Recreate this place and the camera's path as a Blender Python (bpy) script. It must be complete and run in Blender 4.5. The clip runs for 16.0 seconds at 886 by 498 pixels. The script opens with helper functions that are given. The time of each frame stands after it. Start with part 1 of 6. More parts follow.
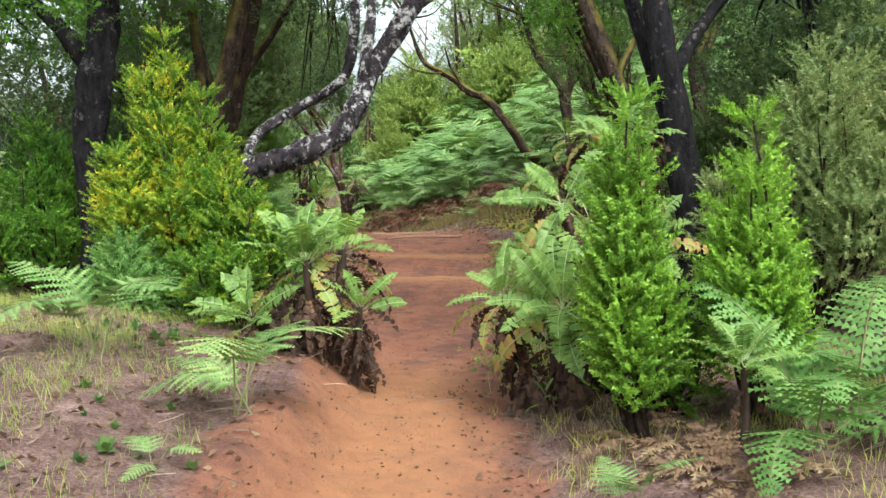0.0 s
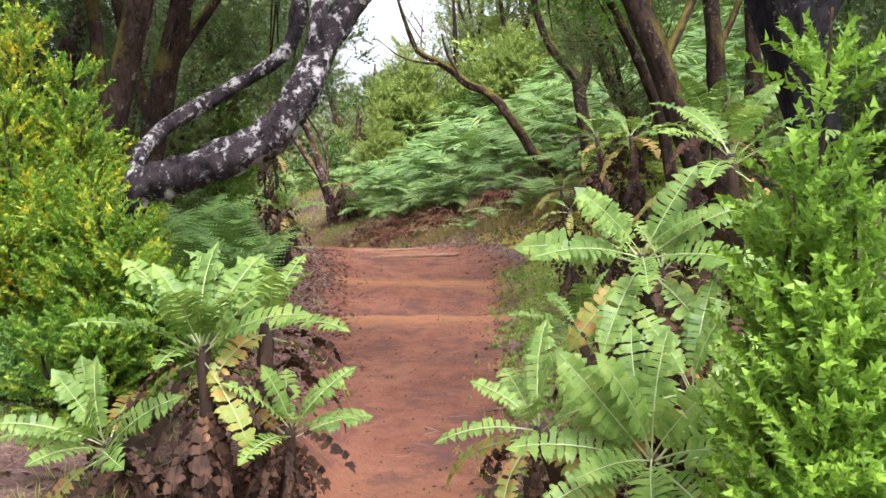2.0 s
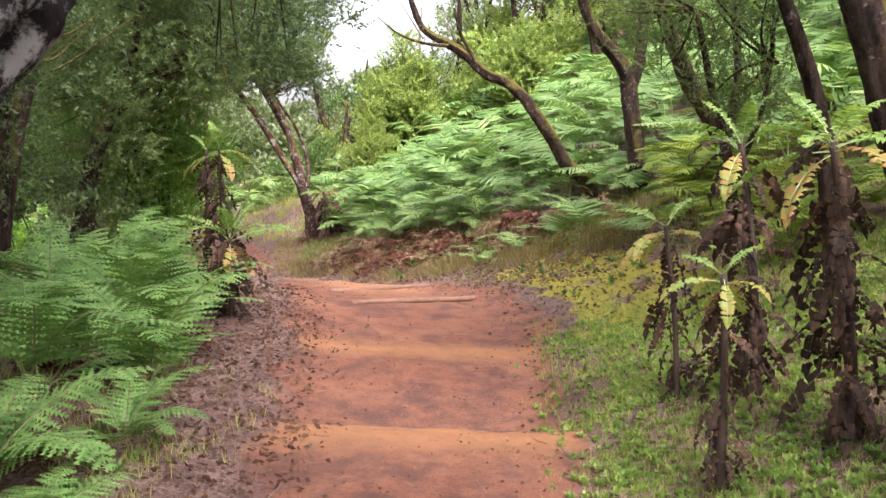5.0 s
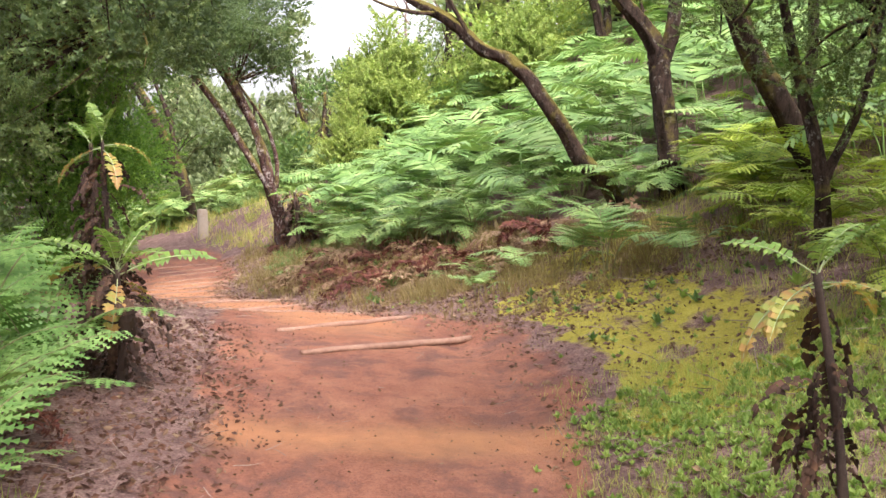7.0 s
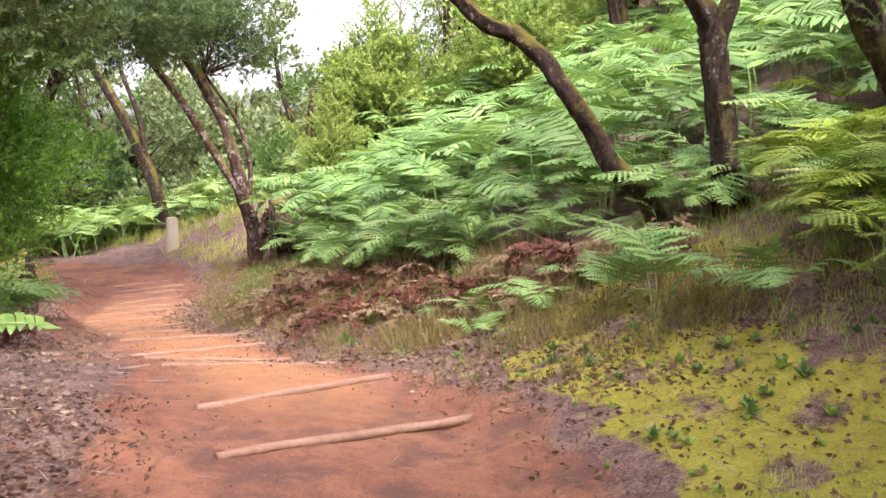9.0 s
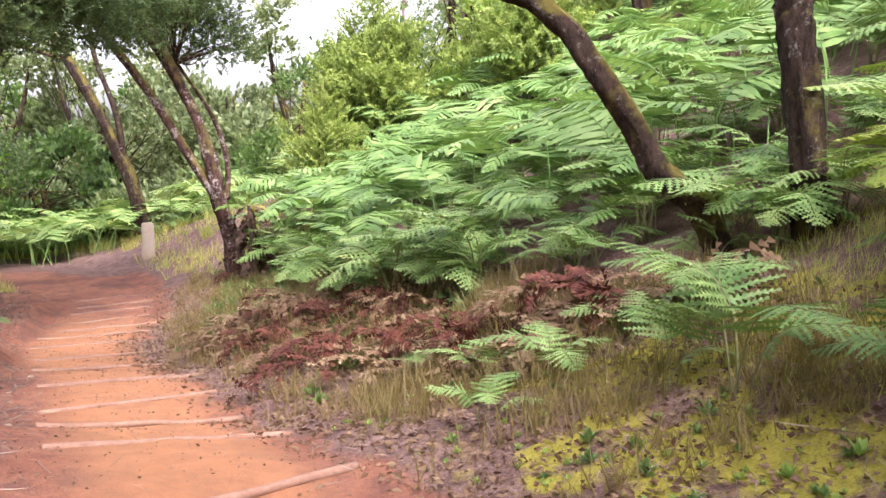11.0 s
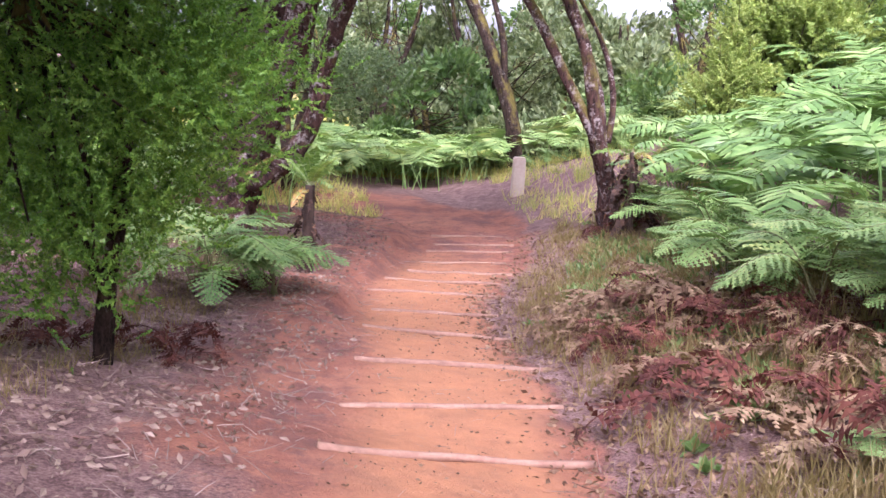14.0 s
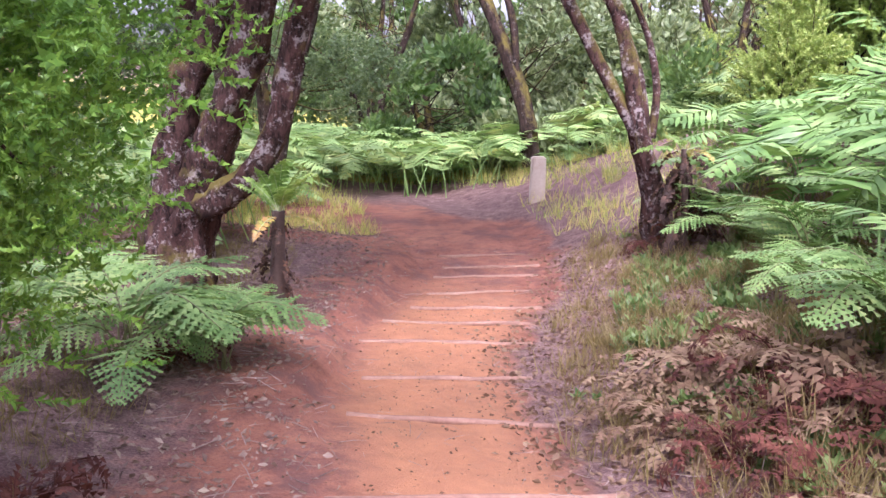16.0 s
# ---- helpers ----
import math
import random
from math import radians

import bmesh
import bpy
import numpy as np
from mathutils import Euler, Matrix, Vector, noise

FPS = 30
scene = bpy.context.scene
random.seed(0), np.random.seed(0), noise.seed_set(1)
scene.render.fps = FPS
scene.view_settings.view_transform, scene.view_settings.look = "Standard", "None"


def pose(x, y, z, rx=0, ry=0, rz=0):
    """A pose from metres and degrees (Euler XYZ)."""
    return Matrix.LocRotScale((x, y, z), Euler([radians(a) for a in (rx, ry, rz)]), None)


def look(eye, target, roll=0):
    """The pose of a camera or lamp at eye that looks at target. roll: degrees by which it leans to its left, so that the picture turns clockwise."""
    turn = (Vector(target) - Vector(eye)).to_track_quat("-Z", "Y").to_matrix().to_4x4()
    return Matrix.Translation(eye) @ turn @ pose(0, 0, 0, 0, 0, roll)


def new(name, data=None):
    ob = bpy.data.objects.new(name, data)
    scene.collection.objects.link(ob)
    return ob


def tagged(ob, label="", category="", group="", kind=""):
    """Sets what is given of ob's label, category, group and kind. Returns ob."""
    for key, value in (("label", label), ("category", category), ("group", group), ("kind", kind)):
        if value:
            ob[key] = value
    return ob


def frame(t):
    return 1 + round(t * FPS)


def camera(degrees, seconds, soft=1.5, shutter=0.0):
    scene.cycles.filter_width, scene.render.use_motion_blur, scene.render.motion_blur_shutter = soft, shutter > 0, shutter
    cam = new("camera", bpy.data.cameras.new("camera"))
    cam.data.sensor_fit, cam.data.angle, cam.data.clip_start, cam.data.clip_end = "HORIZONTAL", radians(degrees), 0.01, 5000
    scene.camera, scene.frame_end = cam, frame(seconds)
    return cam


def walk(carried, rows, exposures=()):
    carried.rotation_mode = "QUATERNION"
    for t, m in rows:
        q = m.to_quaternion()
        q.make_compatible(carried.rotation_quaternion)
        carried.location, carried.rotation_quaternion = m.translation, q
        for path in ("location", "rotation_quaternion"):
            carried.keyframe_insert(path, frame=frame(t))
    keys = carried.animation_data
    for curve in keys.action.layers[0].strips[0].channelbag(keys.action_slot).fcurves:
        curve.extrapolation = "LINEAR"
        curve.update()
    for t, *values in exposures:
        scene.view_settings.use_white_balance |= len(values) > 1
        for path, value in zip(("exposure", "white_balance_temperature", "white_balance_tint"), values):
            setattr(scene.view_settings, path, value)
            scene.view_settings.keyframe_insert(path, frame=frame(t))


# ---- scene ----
cam = camera(47.7, 16.0)
PATH = [
    (0, (1.48, -1.528, 1.4), (1.312, 0.452, 1.177), -2.8),
    (0.5, (1.483, -0.968, 1.432), (1.315, 1.012, 1.205), -2.8),
    (1, (1.432, -0.366, 1.401), (1.266, 1.613, 1.172), -2.9),
    (1.5, (1.403, 0.207, 1.396), (1.239, 2.187, 1.167), -2.5),
    (2, (1.321, 0.768, 1.413), (1.16, 2.749, 1.187), -2.4),
    (2.5, (1.262, 1.305, 1.419), (1.104, 3.287, 1.198), -2.3),
    (3, (1.141, 1.87, 1.412), (0.987, 3.852, 1.195), -2.0),
    (3.5, (1.082, 2.415, 1.383), (0.933, 4.399, 1.172), -1.3),
    (4, (1.003, 2.963, 1.368), (0.855, 4.947, 1.159), -1.0),
    (4.2, (0.979, 3.168, 1.363), (0.832, 5.152, 1.154), -0.7),
    (6.3, (0.704, 5.459, 1.374), (0.586, 7.443, 1.153), -0.6),
    (6.5, (0.721, 5.686, 1.363), (0.606, 7.671, 1.144), -0.6),
    (7, (0.747, 6.286, 1.329), (0.632, 8.27, 1.107), -0.7),
    (7.5, (0.753, 6.85, 1.312), (0.638, 8.835, 1.092), -0.7),
    (8, (0.733, 7.362, 1.306), (0.619, 9.347, 1.088), -0.7),
    (8.5, (0.697, 7.838, 1.303), (0.584, 9.823, 1.087), -0.6),
    (8.7, (0.692, 8.037, 1.306), (0.578, 10.022, 1.089), -0.6),
    (10.8, (0.651, 9.902, 1.288), (0.537, 11.887, 1.065), -0.7),
    (11, (0.673, 10.063, 1.293), (0.541, 12.046, 1.072), -0.5),
    (11.5, (0.659, 10.475, 1.34), (0.37, 12.441, 1.115), 0.4),
    (12, (0.616, 10.896, 1.349), (0.212, 12.84, 1.115), 0.8),
    (12.5, (0.564, 11.147, 1.36), (-0.035, 13.035, 1.079), 2.1),
    (13, (0.455, 11.306, 1.376), (-0.252, 13.147, 1.044), 2.9),
    (13.5, (0.328, 11.495, 1.351), (-0.44, 13.306, 0.991), 3.3),
    (14, (0.151, 11.829, 1.316), (-0.673, 13.614, 0.946), 3.6),
    (14.5, (-0.078, 12.197, 1.291), (-0.905, 13.978, 0.914), 3.4),
    (15, (-0.32, 12.696, 1.317), (-1.15, 14.475, 0.934), 2.8),
    (15.5, (-0.56, 13.223, 1.233), (-1.396, 14.999, 0.85), 2.1),
    (16, (-0.759, 13.733, 1.22), (-1.598, 15.509, 0.839), 1.4),
]
walk(cam, [(t, look(eye, target, roll)) for t, eye, target, roll in PATH],
     [(0, 1.32, 6050, 1), (2, 1.52, 6150, 17), (4, 1.76, 6250, 19), (7, 1.98, 6400, 18), (10.5, 2.0, 6300, 22), (13.0, 1.92, 5750, 33), (16, 1.98, 5600, 36)])
# ---------------------------------------------------------------- world and light
world = bpy.data.worlds.new("overcast_sky")
scene.world = world
world.use_nodes = True
wn = world.node_tree
wn.nodes.clear()
w_out = wn.nodes.new("ShaderNodeOutputWorld")
w_bg = wn.nodes.new("ShaderNodeBackground")
w_hs = wn.nodes.new("ShaderNodeHueSaturation")
w_sky = wn.nodes.new("ShaderNodeTexSky")
w_sky.sky_type = "NISHITA"
w_sky.sun_disc = False
w_sky.sun_elevation = radians(52)
w_sky.sun_rotation = radians(150)
w_sky.dust_density = 4.0
w_hs.inputs["Saturation"].default_value = 0.25
w_bg.inputs["Strength"].default_value = 0.15
wn.links.new(w_sky.outputs[0], w_hs.inputs["Color"])
wn.links.new(w_hs.outputs[0], w_bg.inputs["Color"])
wn.links.new(w_bg.outputs[0], w_out.inputs["Surface"])
sun = new("sun", bpy.data.lights.new("sun", "SUN"))
sun.data.energy = 1.4
sun.data.angle = radians(25)
sun.data.color = (1.0, 0.96, 0.9)
sun.matrix_world = look((0, 0, 0), (-0.31, 0.53, -0.79))

rng = np.random.default_rng(7)

# ---------------------------------------------------------------- materials


def material(name):
    m = bpy.data.materials.new(name)
    m.use_nodes = True
    m.node_tree.nodes.clear()
    return m, m.node_tree.nodes, m.node_tree.links


def ramp(nodes, stops):
    r = nodes.new("ShaderNodeValToRGB")
    els = r.color_ramp.elements
    els[0].position, els[0].color = stops[0][0], (*stops[0][1], 1)
    els[1].position, els[1].color = stops[-1][0], (*stops[-1][1], 1)
    for p, c in stops[1:-1]:
        e = els.new(p)
        e.color = (*c, 1)
    return r


def noise_tex(nodes, links, coord, scale, detail=4.0, rough=0.6):
    n = nodes.new("ShaderNodeTexNoise")
    n.inputs["Scale"].default_value = scale
    n.inputs["Detail"].default_value = detail
    n.inputs["Roughness"].default_value = rough
    links.new(coord, n.inputs["Vector"])
    return n.outputs["Fac"]


def mixc(nodes, links, fac, a, b, blend="MIX"):
    m = nodes.new("ShaderNodeMix")
    m.data_type, m.blend_type = "RGBA", blend
    for sock, v in ((m.inputs[0], fac), (m.inputs[6], a), (m.inputs[7], b)):
        if isinstance(v, (int, float)):
            sock.default_value = v
        elif isinstance(v, tuple):
            sock.default_value = (*v, 1)
        else:
            links.new(v, sock)
    return m.outputs[2]


def maths(nodes, links, op, a, b):
    m = nodes.new("ShaderNodeMath")
    m.operation = op
    m.use_clamp = True
    for sock, v in ((m.inputs[0], a), (m.inputs[1], b)):
        if isinstance(v, (int, float)):
            sock.default_value = v
        else:
            links.new(v, sock)
    return m.outputs[0]


def leaf_material(name, stops, gloss=0.45, through_light=0.4, patch=1.3, patch_amount=0.35, lighter=1.55, tuft=9.0):
    """Leaves: colour by leaf, by tuft, by plant and by patch; part of the light passes through."""
    stops = [(p, tuple(min(0.8, v * lighter) for v in c)) for p, c in stops]
    m, n, l = material(name)
    out = n.new("ShaderNodeOutputMaterial")
    geo = n.new("ShaderNodeNewGeometry")
    info = n.new("ShaderNodeObjectInfo")
    r = ramp(n, stops)
    big = noise_tex(n, l, geo.outputs["Position"], patch, 3)
    small = noise_tex(n, l, geo.outputs["Position"], tuft, 2, 0.5)
    a = maths(n, l, "ADD", maths(n, l, "MULTIPLY", geo.outputs["Random Per Island"], 0.28), maths(n, l, "MULTIPLY", maths(n, l, "SUBTRACT", small, 0.3), 0.9))
    b = maths(n, l, "MULTIPLY", info.outputs["Random"], 0.2)
    c = maths(n, l, "MULTIPLY", big, patch_amount * 1.0)
    s = maths(n, l, "ADD", maths(n, l, "ADD", a, b), maths(n, l, "SUBTRACT", c, 0.05))
    l.new(s, r.inputs[0])
    fine = noise_tex(n, l, geo.outputs["Position"], 60, 2)
    col = mixc(n, l, maths(n, l, "MULTIPLY", fine, 0.5), r.outputs[0], (0.35, 0.42, 0.2), "OVERLAY")
    p = n.new("ShaderNodeBsdfPrincipled")
    p.inputs["Roughness"].default_value = gloss
    p.inputs["Specular IOR Level"].default_value = 0.35
    l.new(col, p.inputs["Base Color"])
    t = n.new("ShaderNodeBsdfTranslucent")
    l.new(mixc(n, l, 1.0, col, (1.0, 1.0, 0.6), "MULTIPLY"), t.inputs["Color"])
    mx = n.new("ShaderNodeMixShader")
    mx.inputs[0].default_value = through_light
    l.new(p.outputs[0], mx.inputs[1])
    l.new(t.outputs[0], mx.inputs[2])
    l.new(mx.outputs[0], out.inputs["Surface"])
    return m


def bark_material(name, dark, mid, lichen, lichen_at=0.6, moss=0.0):
    m, n, l = material(name)
    out = n.new("ShaderNodeOutputMaterial")
    geo = n.new("ShaderNodeNewGeometry")
    pos = geo.outputs["Position"]
    mp = n.new("ShaderNodeMapping")
    mp.inputs["Scale"].default_value = (1, 1, 0.35)
    l.new(pos, mp.inputs["Vector"])
    grain = noise_tex(n, l, mp.outputs[0], 20, 9, 0.8)
    g = ramp(n, [(0.40, dark), (0.53, mid), (0.68, tuple(min(0.6, c * 1.7) for c in mid))])
    l.new(grain, g.inputs[0])
    blot = maths(n, l, "ADD", maths(n, l, "MULTIPLY", noise_tex(n, l, pos, 30, 8, 0.75), 0.55), maths(n, l, "MULTIPLY", noise_tex(n, l, pos, 8, 4, 0.6), 0.45))
    lr = ramp(n, [(lichen_at, (0, 0, 0)), (lichen_at + 0.06, (1, 1, 1))])
    l.new(blot, lr.inputs[0])
    col = mixc(n, l, maths(n, l, "MULTIPLY", lr.outputs[0], 0.85), g.outputs[0], lichen)
    if moss:
        mn = noise_tex(n, l, pos, 3.2, 5, 0.7)
        sep = n.new("ShaderNodeSeparateXYZ")
        l.new(geo.outputs["Normal"], sep.inputs[0])
        upward = maths(n, l, "ADD", maths(n, l, "MULTIPLY", sep.outputs[2], 0.35), mn)
        mr = ramp(n, [(0.62 - 0.15 * moss, (0, 0, 0)), (0.78 - 0.15 * moss, (1, 1, 1))])
        l.new(upward, mr.inputs[0])
        col = mixc(n, l, maths(n, l, "MULTIPLY", mr.outputs[0], 0.8), col, (0.17, 0.14, 0.03))
    p = n.new("ShaderNodeBsdfPrincipled")
    p.inputs["Roughness"].default_value = 0.9
    p.inputs["Specular IOR Level"].default_value = 0.15
    l.new(col, p.inputs["Base Color"])
    bump = n.new("ShaderNodeBump")
    bump.inputs["Strength"].default_value = 1.0
    bump.inputs["Distance"].default_value = 0.03
    l.new(grain, bump.inputs["Height"])
    l.new(bump.outputs[0], p.inputs["Normal"])
    l.new(p.outputs[0], out.inputs["Surface"])
    return m


def plain_material(name, stops, scale=30, rough=0.85, bump_d=0.004, by_object=False):
    m, n, l = material(name)
    out = n.new("ShaderNodeOutputMaterial")
    geo = n.new("ShaderNodeNewGeometry")
    f = noise_tex(n, l, geo.outputs["Position"], scale, 6, 0.7)
    f2 = noise_tex(n, l, geo.outputs["Position"], scale * 0.12, 3, 0.6)
    s = maths(n, l, "ADD", maths(n, l, "MULTIPLY", f, 0.5), maths(n, l, "MULTIPLY", f2, 0.5))
    s = maths(n, l, "ADD", maths(n, l, "MULTIPLY", s, 0.75), maths(n, l, "MULTIPLY", geo.outputs["Random Per Island"], 0.25))
    r = ramp(n, stops)
    l.new(s, r.inputs[0])
    p = n.new("ShaderNodeBsdfPrincipled")
    p.inputs["Roughness"].default_value = rough
    l.new(r.outputs[0], p.inputs["Base Color"])
    bump = n.new("ShaderNodeBump")
    bump.inputs["Strength"].default_value = 0.7
    bump.inputs["Distance"].default_value = bump_d
    l.new(f, bump.inputs["Height"])
    l.new(bump.outputs[0], p.inputs["Normal"])
    l.new(p.outputs[0], out.inputs["Surface"])
    return m


def ground_material():
    """Trodden red earth on the path, dark leaf litter beside it, moss and turf in patches."""
    m, n, l = material("ground_earth")
    out = n.new("ShaderNodeOutputMaterial")
    geo = n.new("ShaderNodeNewGeometry")
    pos = geo.outputs["Position"]
    zone = n.new("ShaderNodeVertexColor")
    zone.layer_name = "zone"
    sep = n.new("ShaderNodeSeparateColor")
    l.new(zone.outputs["Color"], sep.inputs[0])
    fine = noise_tex(n, l, pos, 70, 6, 0.7)
    mid = noise_tex(n, l, pos, 7, 6, 0.65)
    big = noise_tex(n, l, pos, 1.1, 4, 0.6)
    # worn earth
    pr = ramp(n, [(0.28, (0.065, 0.028, 0.02)), (0.44, (0.18, 0.072, 0.047)), (0.56, (0.275, 0.112, 0.07)), (0.75, (0.38, 0.17, 0.10))])
    v = maths(n, l, "ADD", maths(n, l, "MULTIPLY", big, 0.55), maths(n, l, "MULTIPLY", mid, 0.45))
    v = maths(n, l, "ADD", v, maths(n, l, "MULTIPLY", maths(n, l, "SUBTRACT", fine, 0.35), 0.5))
    l.new(v, pr.inputs[0])
    blotch = noise_tex(n, l, pos, 2.6, 8, 0.75)
    br = ramp(n, [(0.47, (0, 0, 0)), (0.6, (1, 1, 1))])
    l.new(blotch, br.inputs[0])
    crumb = noise_tex(n, l, pos, 130, 3, 0.6)
    cr = ramp(n, [(0.60, (0, 0, 0)), (0.66, (1, 1, 1))])
    l.new(crumb, cr.inputs[0])
    dirty = mixc(n, l, maths(n, l, "MULTIPLY", br.outputs[0], 0.78), pr.outputs[0], (0.135, 0.066, 0.056))
    dirty = mixc(n, l, maths(n, l, "MULTIPLY", cr.outputs[0], 0.6), dirty, (0.05, 0.03, 0.025))
    # pale sandy wear
    sandy = mixc(n, l, maths(n, l, "MULTIPLY", maths(n, l, "MULTIPLY", sep.outputs[2], 0.85), maths(n, l, "ADD", mid, 0.3)), dirty, (0.50, 0.235, 0.105))
    # litter
    lr = ramp(n, [(0.32, (0.045, 0.024, 0.02)), (0.46, (0.14, 0.078, 0.066)), (0.57, (0.27, 0.17, 0.145)), (0.7, (0.48, 0.36, 0.29))])
    lv = maths(n, l, "ADD", maths(n, l, "MULTIPLY", fine, 0.6), maths(n, l, "MULTIPLY", mid, 0.4))
    l.new(lv, lr.inputs[0])
    edge = maths(n, l, "ADD", sep.outputs[0], maths(n, l, "MULTIPLY", maths(n, l, "SUBTRACT", mid, 0.5), 0.9))
    edge = maths(n, l, "SUBTRACT", edge, maths(n, l, "MULTIPLY", maths(n, l, "SUBTRACT", 0.5, fine), 0.5))
    er = ramp(n, [(0.35, (0, 0, 0)), (0.62, (1, 1, 1))])
    l.new(edge, er.inputs[0])
    col = mixc(n, l, er.outputs[0], lr.outputs[0], sandy)
    # moss
    mr = ramp(n, [(0.3, (0.10, 0.085, 0.015)), (0.48, (0.30, 0.265, 0.035)), (0.68, (0.48, 0.41, 0.08))])
    l.new(lv, mr.inputs[0])
    ms = maths(n, l, "MULTIPLY", sep.outputs[1], maths(n, l, "ADD", maths(n, l, "MULTIPLY", mid, 0.75), maths(n, l, "MULTIPLY", blotch, 0.75)))
    mm = ramp(n, [(0.43, (0, 0, 0)), (0.53, (1, 1, 1))])
    l.new(ms, mm.inputs[0])
    col = mixc(n, l, mm.outputs[0], col, mr.outputs[0])
    p = n.new("ShaderNodeBsdfPrincipled")
    p.inputs["Roughness"].default_value = 0.9
    p.inputs["Specular IOR Level"].default_value = 0.25
    l.new(col, p.inputs["Base Color"])
    bump = n.new("ShaderNodeBump")
    bump.inputs["Strength"].default_value = 1.0
    bump.inputs["Distance"].default_value = 0.03
    l.new(lv, bump.inputs["Height"])
    l.new(bump.outputs[0], p.inputs["Normal"])
    l.new(p.outputs[0], out.inputs["Surface"])
    return m


M_GROUND = ground_material()
M_HEATH = leaf_material("heath_green", [(0.1, (0.02, 0.05, 0.008)), (0.5, (0.075, 0.16, 0.018)), (0.9, (0.21, 0.34, 0.04))])
M_HEATH_MID = leaf_material("heath_mid", [(0.1, (0.024, 0.058, 0.012)), (0.42, (0.085, 0.175, 0.026)), (0.88, (0.245, 0.385, 0.07))], through_light=0.42)
M_HEATH_DARK = leaf_material("heath_dark", [(0.1, (0.018, 0.032, 0.014)), (0.5, (0.055, 0.085, 0.034)), (0.9, (0.125, 0.16, 0.07))])
M_HEATH_DULL = leaf_material("heath_dull", [(0.1, (0.024, 0.042, 0.016)), (0.5, (0.075, 0.108, 0.038)), (0.9, (0.16, 0.195, 0.08))])
M_HEATH_BRIGHT = leaf_material("heath_bright", [(0.1, (0.032, 0.068, 0.010)), (0.42, (0.115, 0.21, 0.024)), (0.87, (0.28, 0.42, 0.062))])
M_HEATH_YELLOW = leaf_material("heath_yellow", [(0.15, (0.03, 0.07, 0.010)), (0.5, (0.09, 0.175, 0.02)), (0.68, (0.20, 0.27, 0.025)), (0.88, (0.50, 0.39, 0.03))], patch=1.6, patch_amount=0.5)
M_HEATH_LIME = leaf_material("heath_lime", [(0.1, (0.07, 0.115, 0.025)), (0.5, (0.165, 0.22, 0.055)), (0.9, (0.31, 0.34, 0.11))])
M_HEATH_PALE = leaf_material("heath_pale", [(0.1, (0.06, 0.09, 0.035)), (0.5, (0.155, 0.205, 0.085)), (0.8, (0.26, 0.29, 0.135)), (0.98, (0.42, 0.31, 0.2))])
M_FERN = leaf_material("bracken_green", [(0.1, (0.034, 0.075, 0.020)), (0.42, (0.115, 0.20, 0.062)), (0.72, (0.225, 0.31, 0.12)), (0.95, (0.36, 0.38, 0.15))], patch=0.7, tuft=4.0, through_light=0.32)
M_FERN_DEEP = leaf_material("fern_deep_green", [(0.1, (0.04, 0.085, 0.022)), (0.5, (0.11, 0.205, 0.058)), (0.9, (0.23, 0.34, 0.12))], patch=0.7)
# yellow-green bracken; sunlight of the clearing is put into this brighter colour
M_FERN_SUNLIT = leaf_material("bracken_yellow_green_sunlit", [(0.1, (0.08, 0.125, 0.02)), (0.5, (0.20, 0.27, 0.045)), (0.85, (0.37, 0.39, 0.09)), (0.98, (0.45, 0.30, 0.12))], patch=0.9, tuft=4.0)
M_FERN_RED = leaf_material("fern_dead_red", [(0.1, (0.03, 0.010, 0.008)), (0.5, (0.10, 0.026, 0.019)), (0.9, (0.22, 0.075, 0.05))], gloss=0.8, through_light=0.15, lighter=0.95)
M_FERN_DRY = leaf_material("fern_dead_dry", [(0.1, (0.10, 0.05, 0.03)), (0.5, (0.24, 0.14, 0.09)), (0.9, (0.42, 0.30, 0.19))], gloss=0.8, through_light=0.15, lighter=0.95)
M_ROSETTE = leaf_material("sowthistle_leaf", [(0.1, (0.055, 0.105, 0.026)), (0.5, (0.135, 0.215, 0.055)), (0.9, (0.25, 0.325, 0.095))], gloss=0.42, patch=3, tuft=14)
M_ROSETTE_YELLOW = leaf_material("sowthistle_leaf_yellow", [(0.1, (0.16, 0.26, 0.07)), (0.45, (0.24, 0.25, 0.07)), (0.62, (0.33, 0.20, 0.07)), (0.95, (0.28, 0.12, 0.09))], patch=5)
M_ROSETTE_DEAD = leaf_material("sowthistle_leaf_dead", [(0.1, (0.014, 0.008, 0.007)), (0.45, (0.05, 0.027, 0.021)), (0.75, (0.13, 0.065, 0.045)), (0.95, (0.36, 0.18, 0.11))], gloss=0.85, through_light=0.15, lighter=0.95)
M_MIDRIB = plain_material("pale_midrib", [(0.3, (0.28, 0.38, 0.16)), (0.7, (0.46, 0.50, 0.26))], 20, 0.5)
M_BROAD = leaf_material("broad_leaf", [(0.1, (0.022, 0.05, 0.015)), (0.5, (0.075, 0.125, 0.04)), (0.9, (0.19, 0.24, 0.095))], gloss=0.35)
M_BROAD_PALE = leaf_material("broad_leaf_pale", [(0.1, (0.035, 0.055, 0.026)), (0.5, (0.12, 0.15, 0.075)), (0.9, (0.31, 0.33, 0.20))], gloss=0.4)
M_BROAD_LIME = leaf_material("broad_leaf_lime", [(0.1, (0.08, 0.13, 0.03)), (0.5, (0.18, 0.25, 0.06)), (0.9, (0.34, 0.37, 0.12))], gloss=0.4)
M_HERB = leaf_material("low_herb", [(0.1, (0.05, 0.09, 0.022)), (0.5, (0.15, 0.22, 0.06)), (0.9, (0.30, 0.36, 0.12))], patch=1.5)
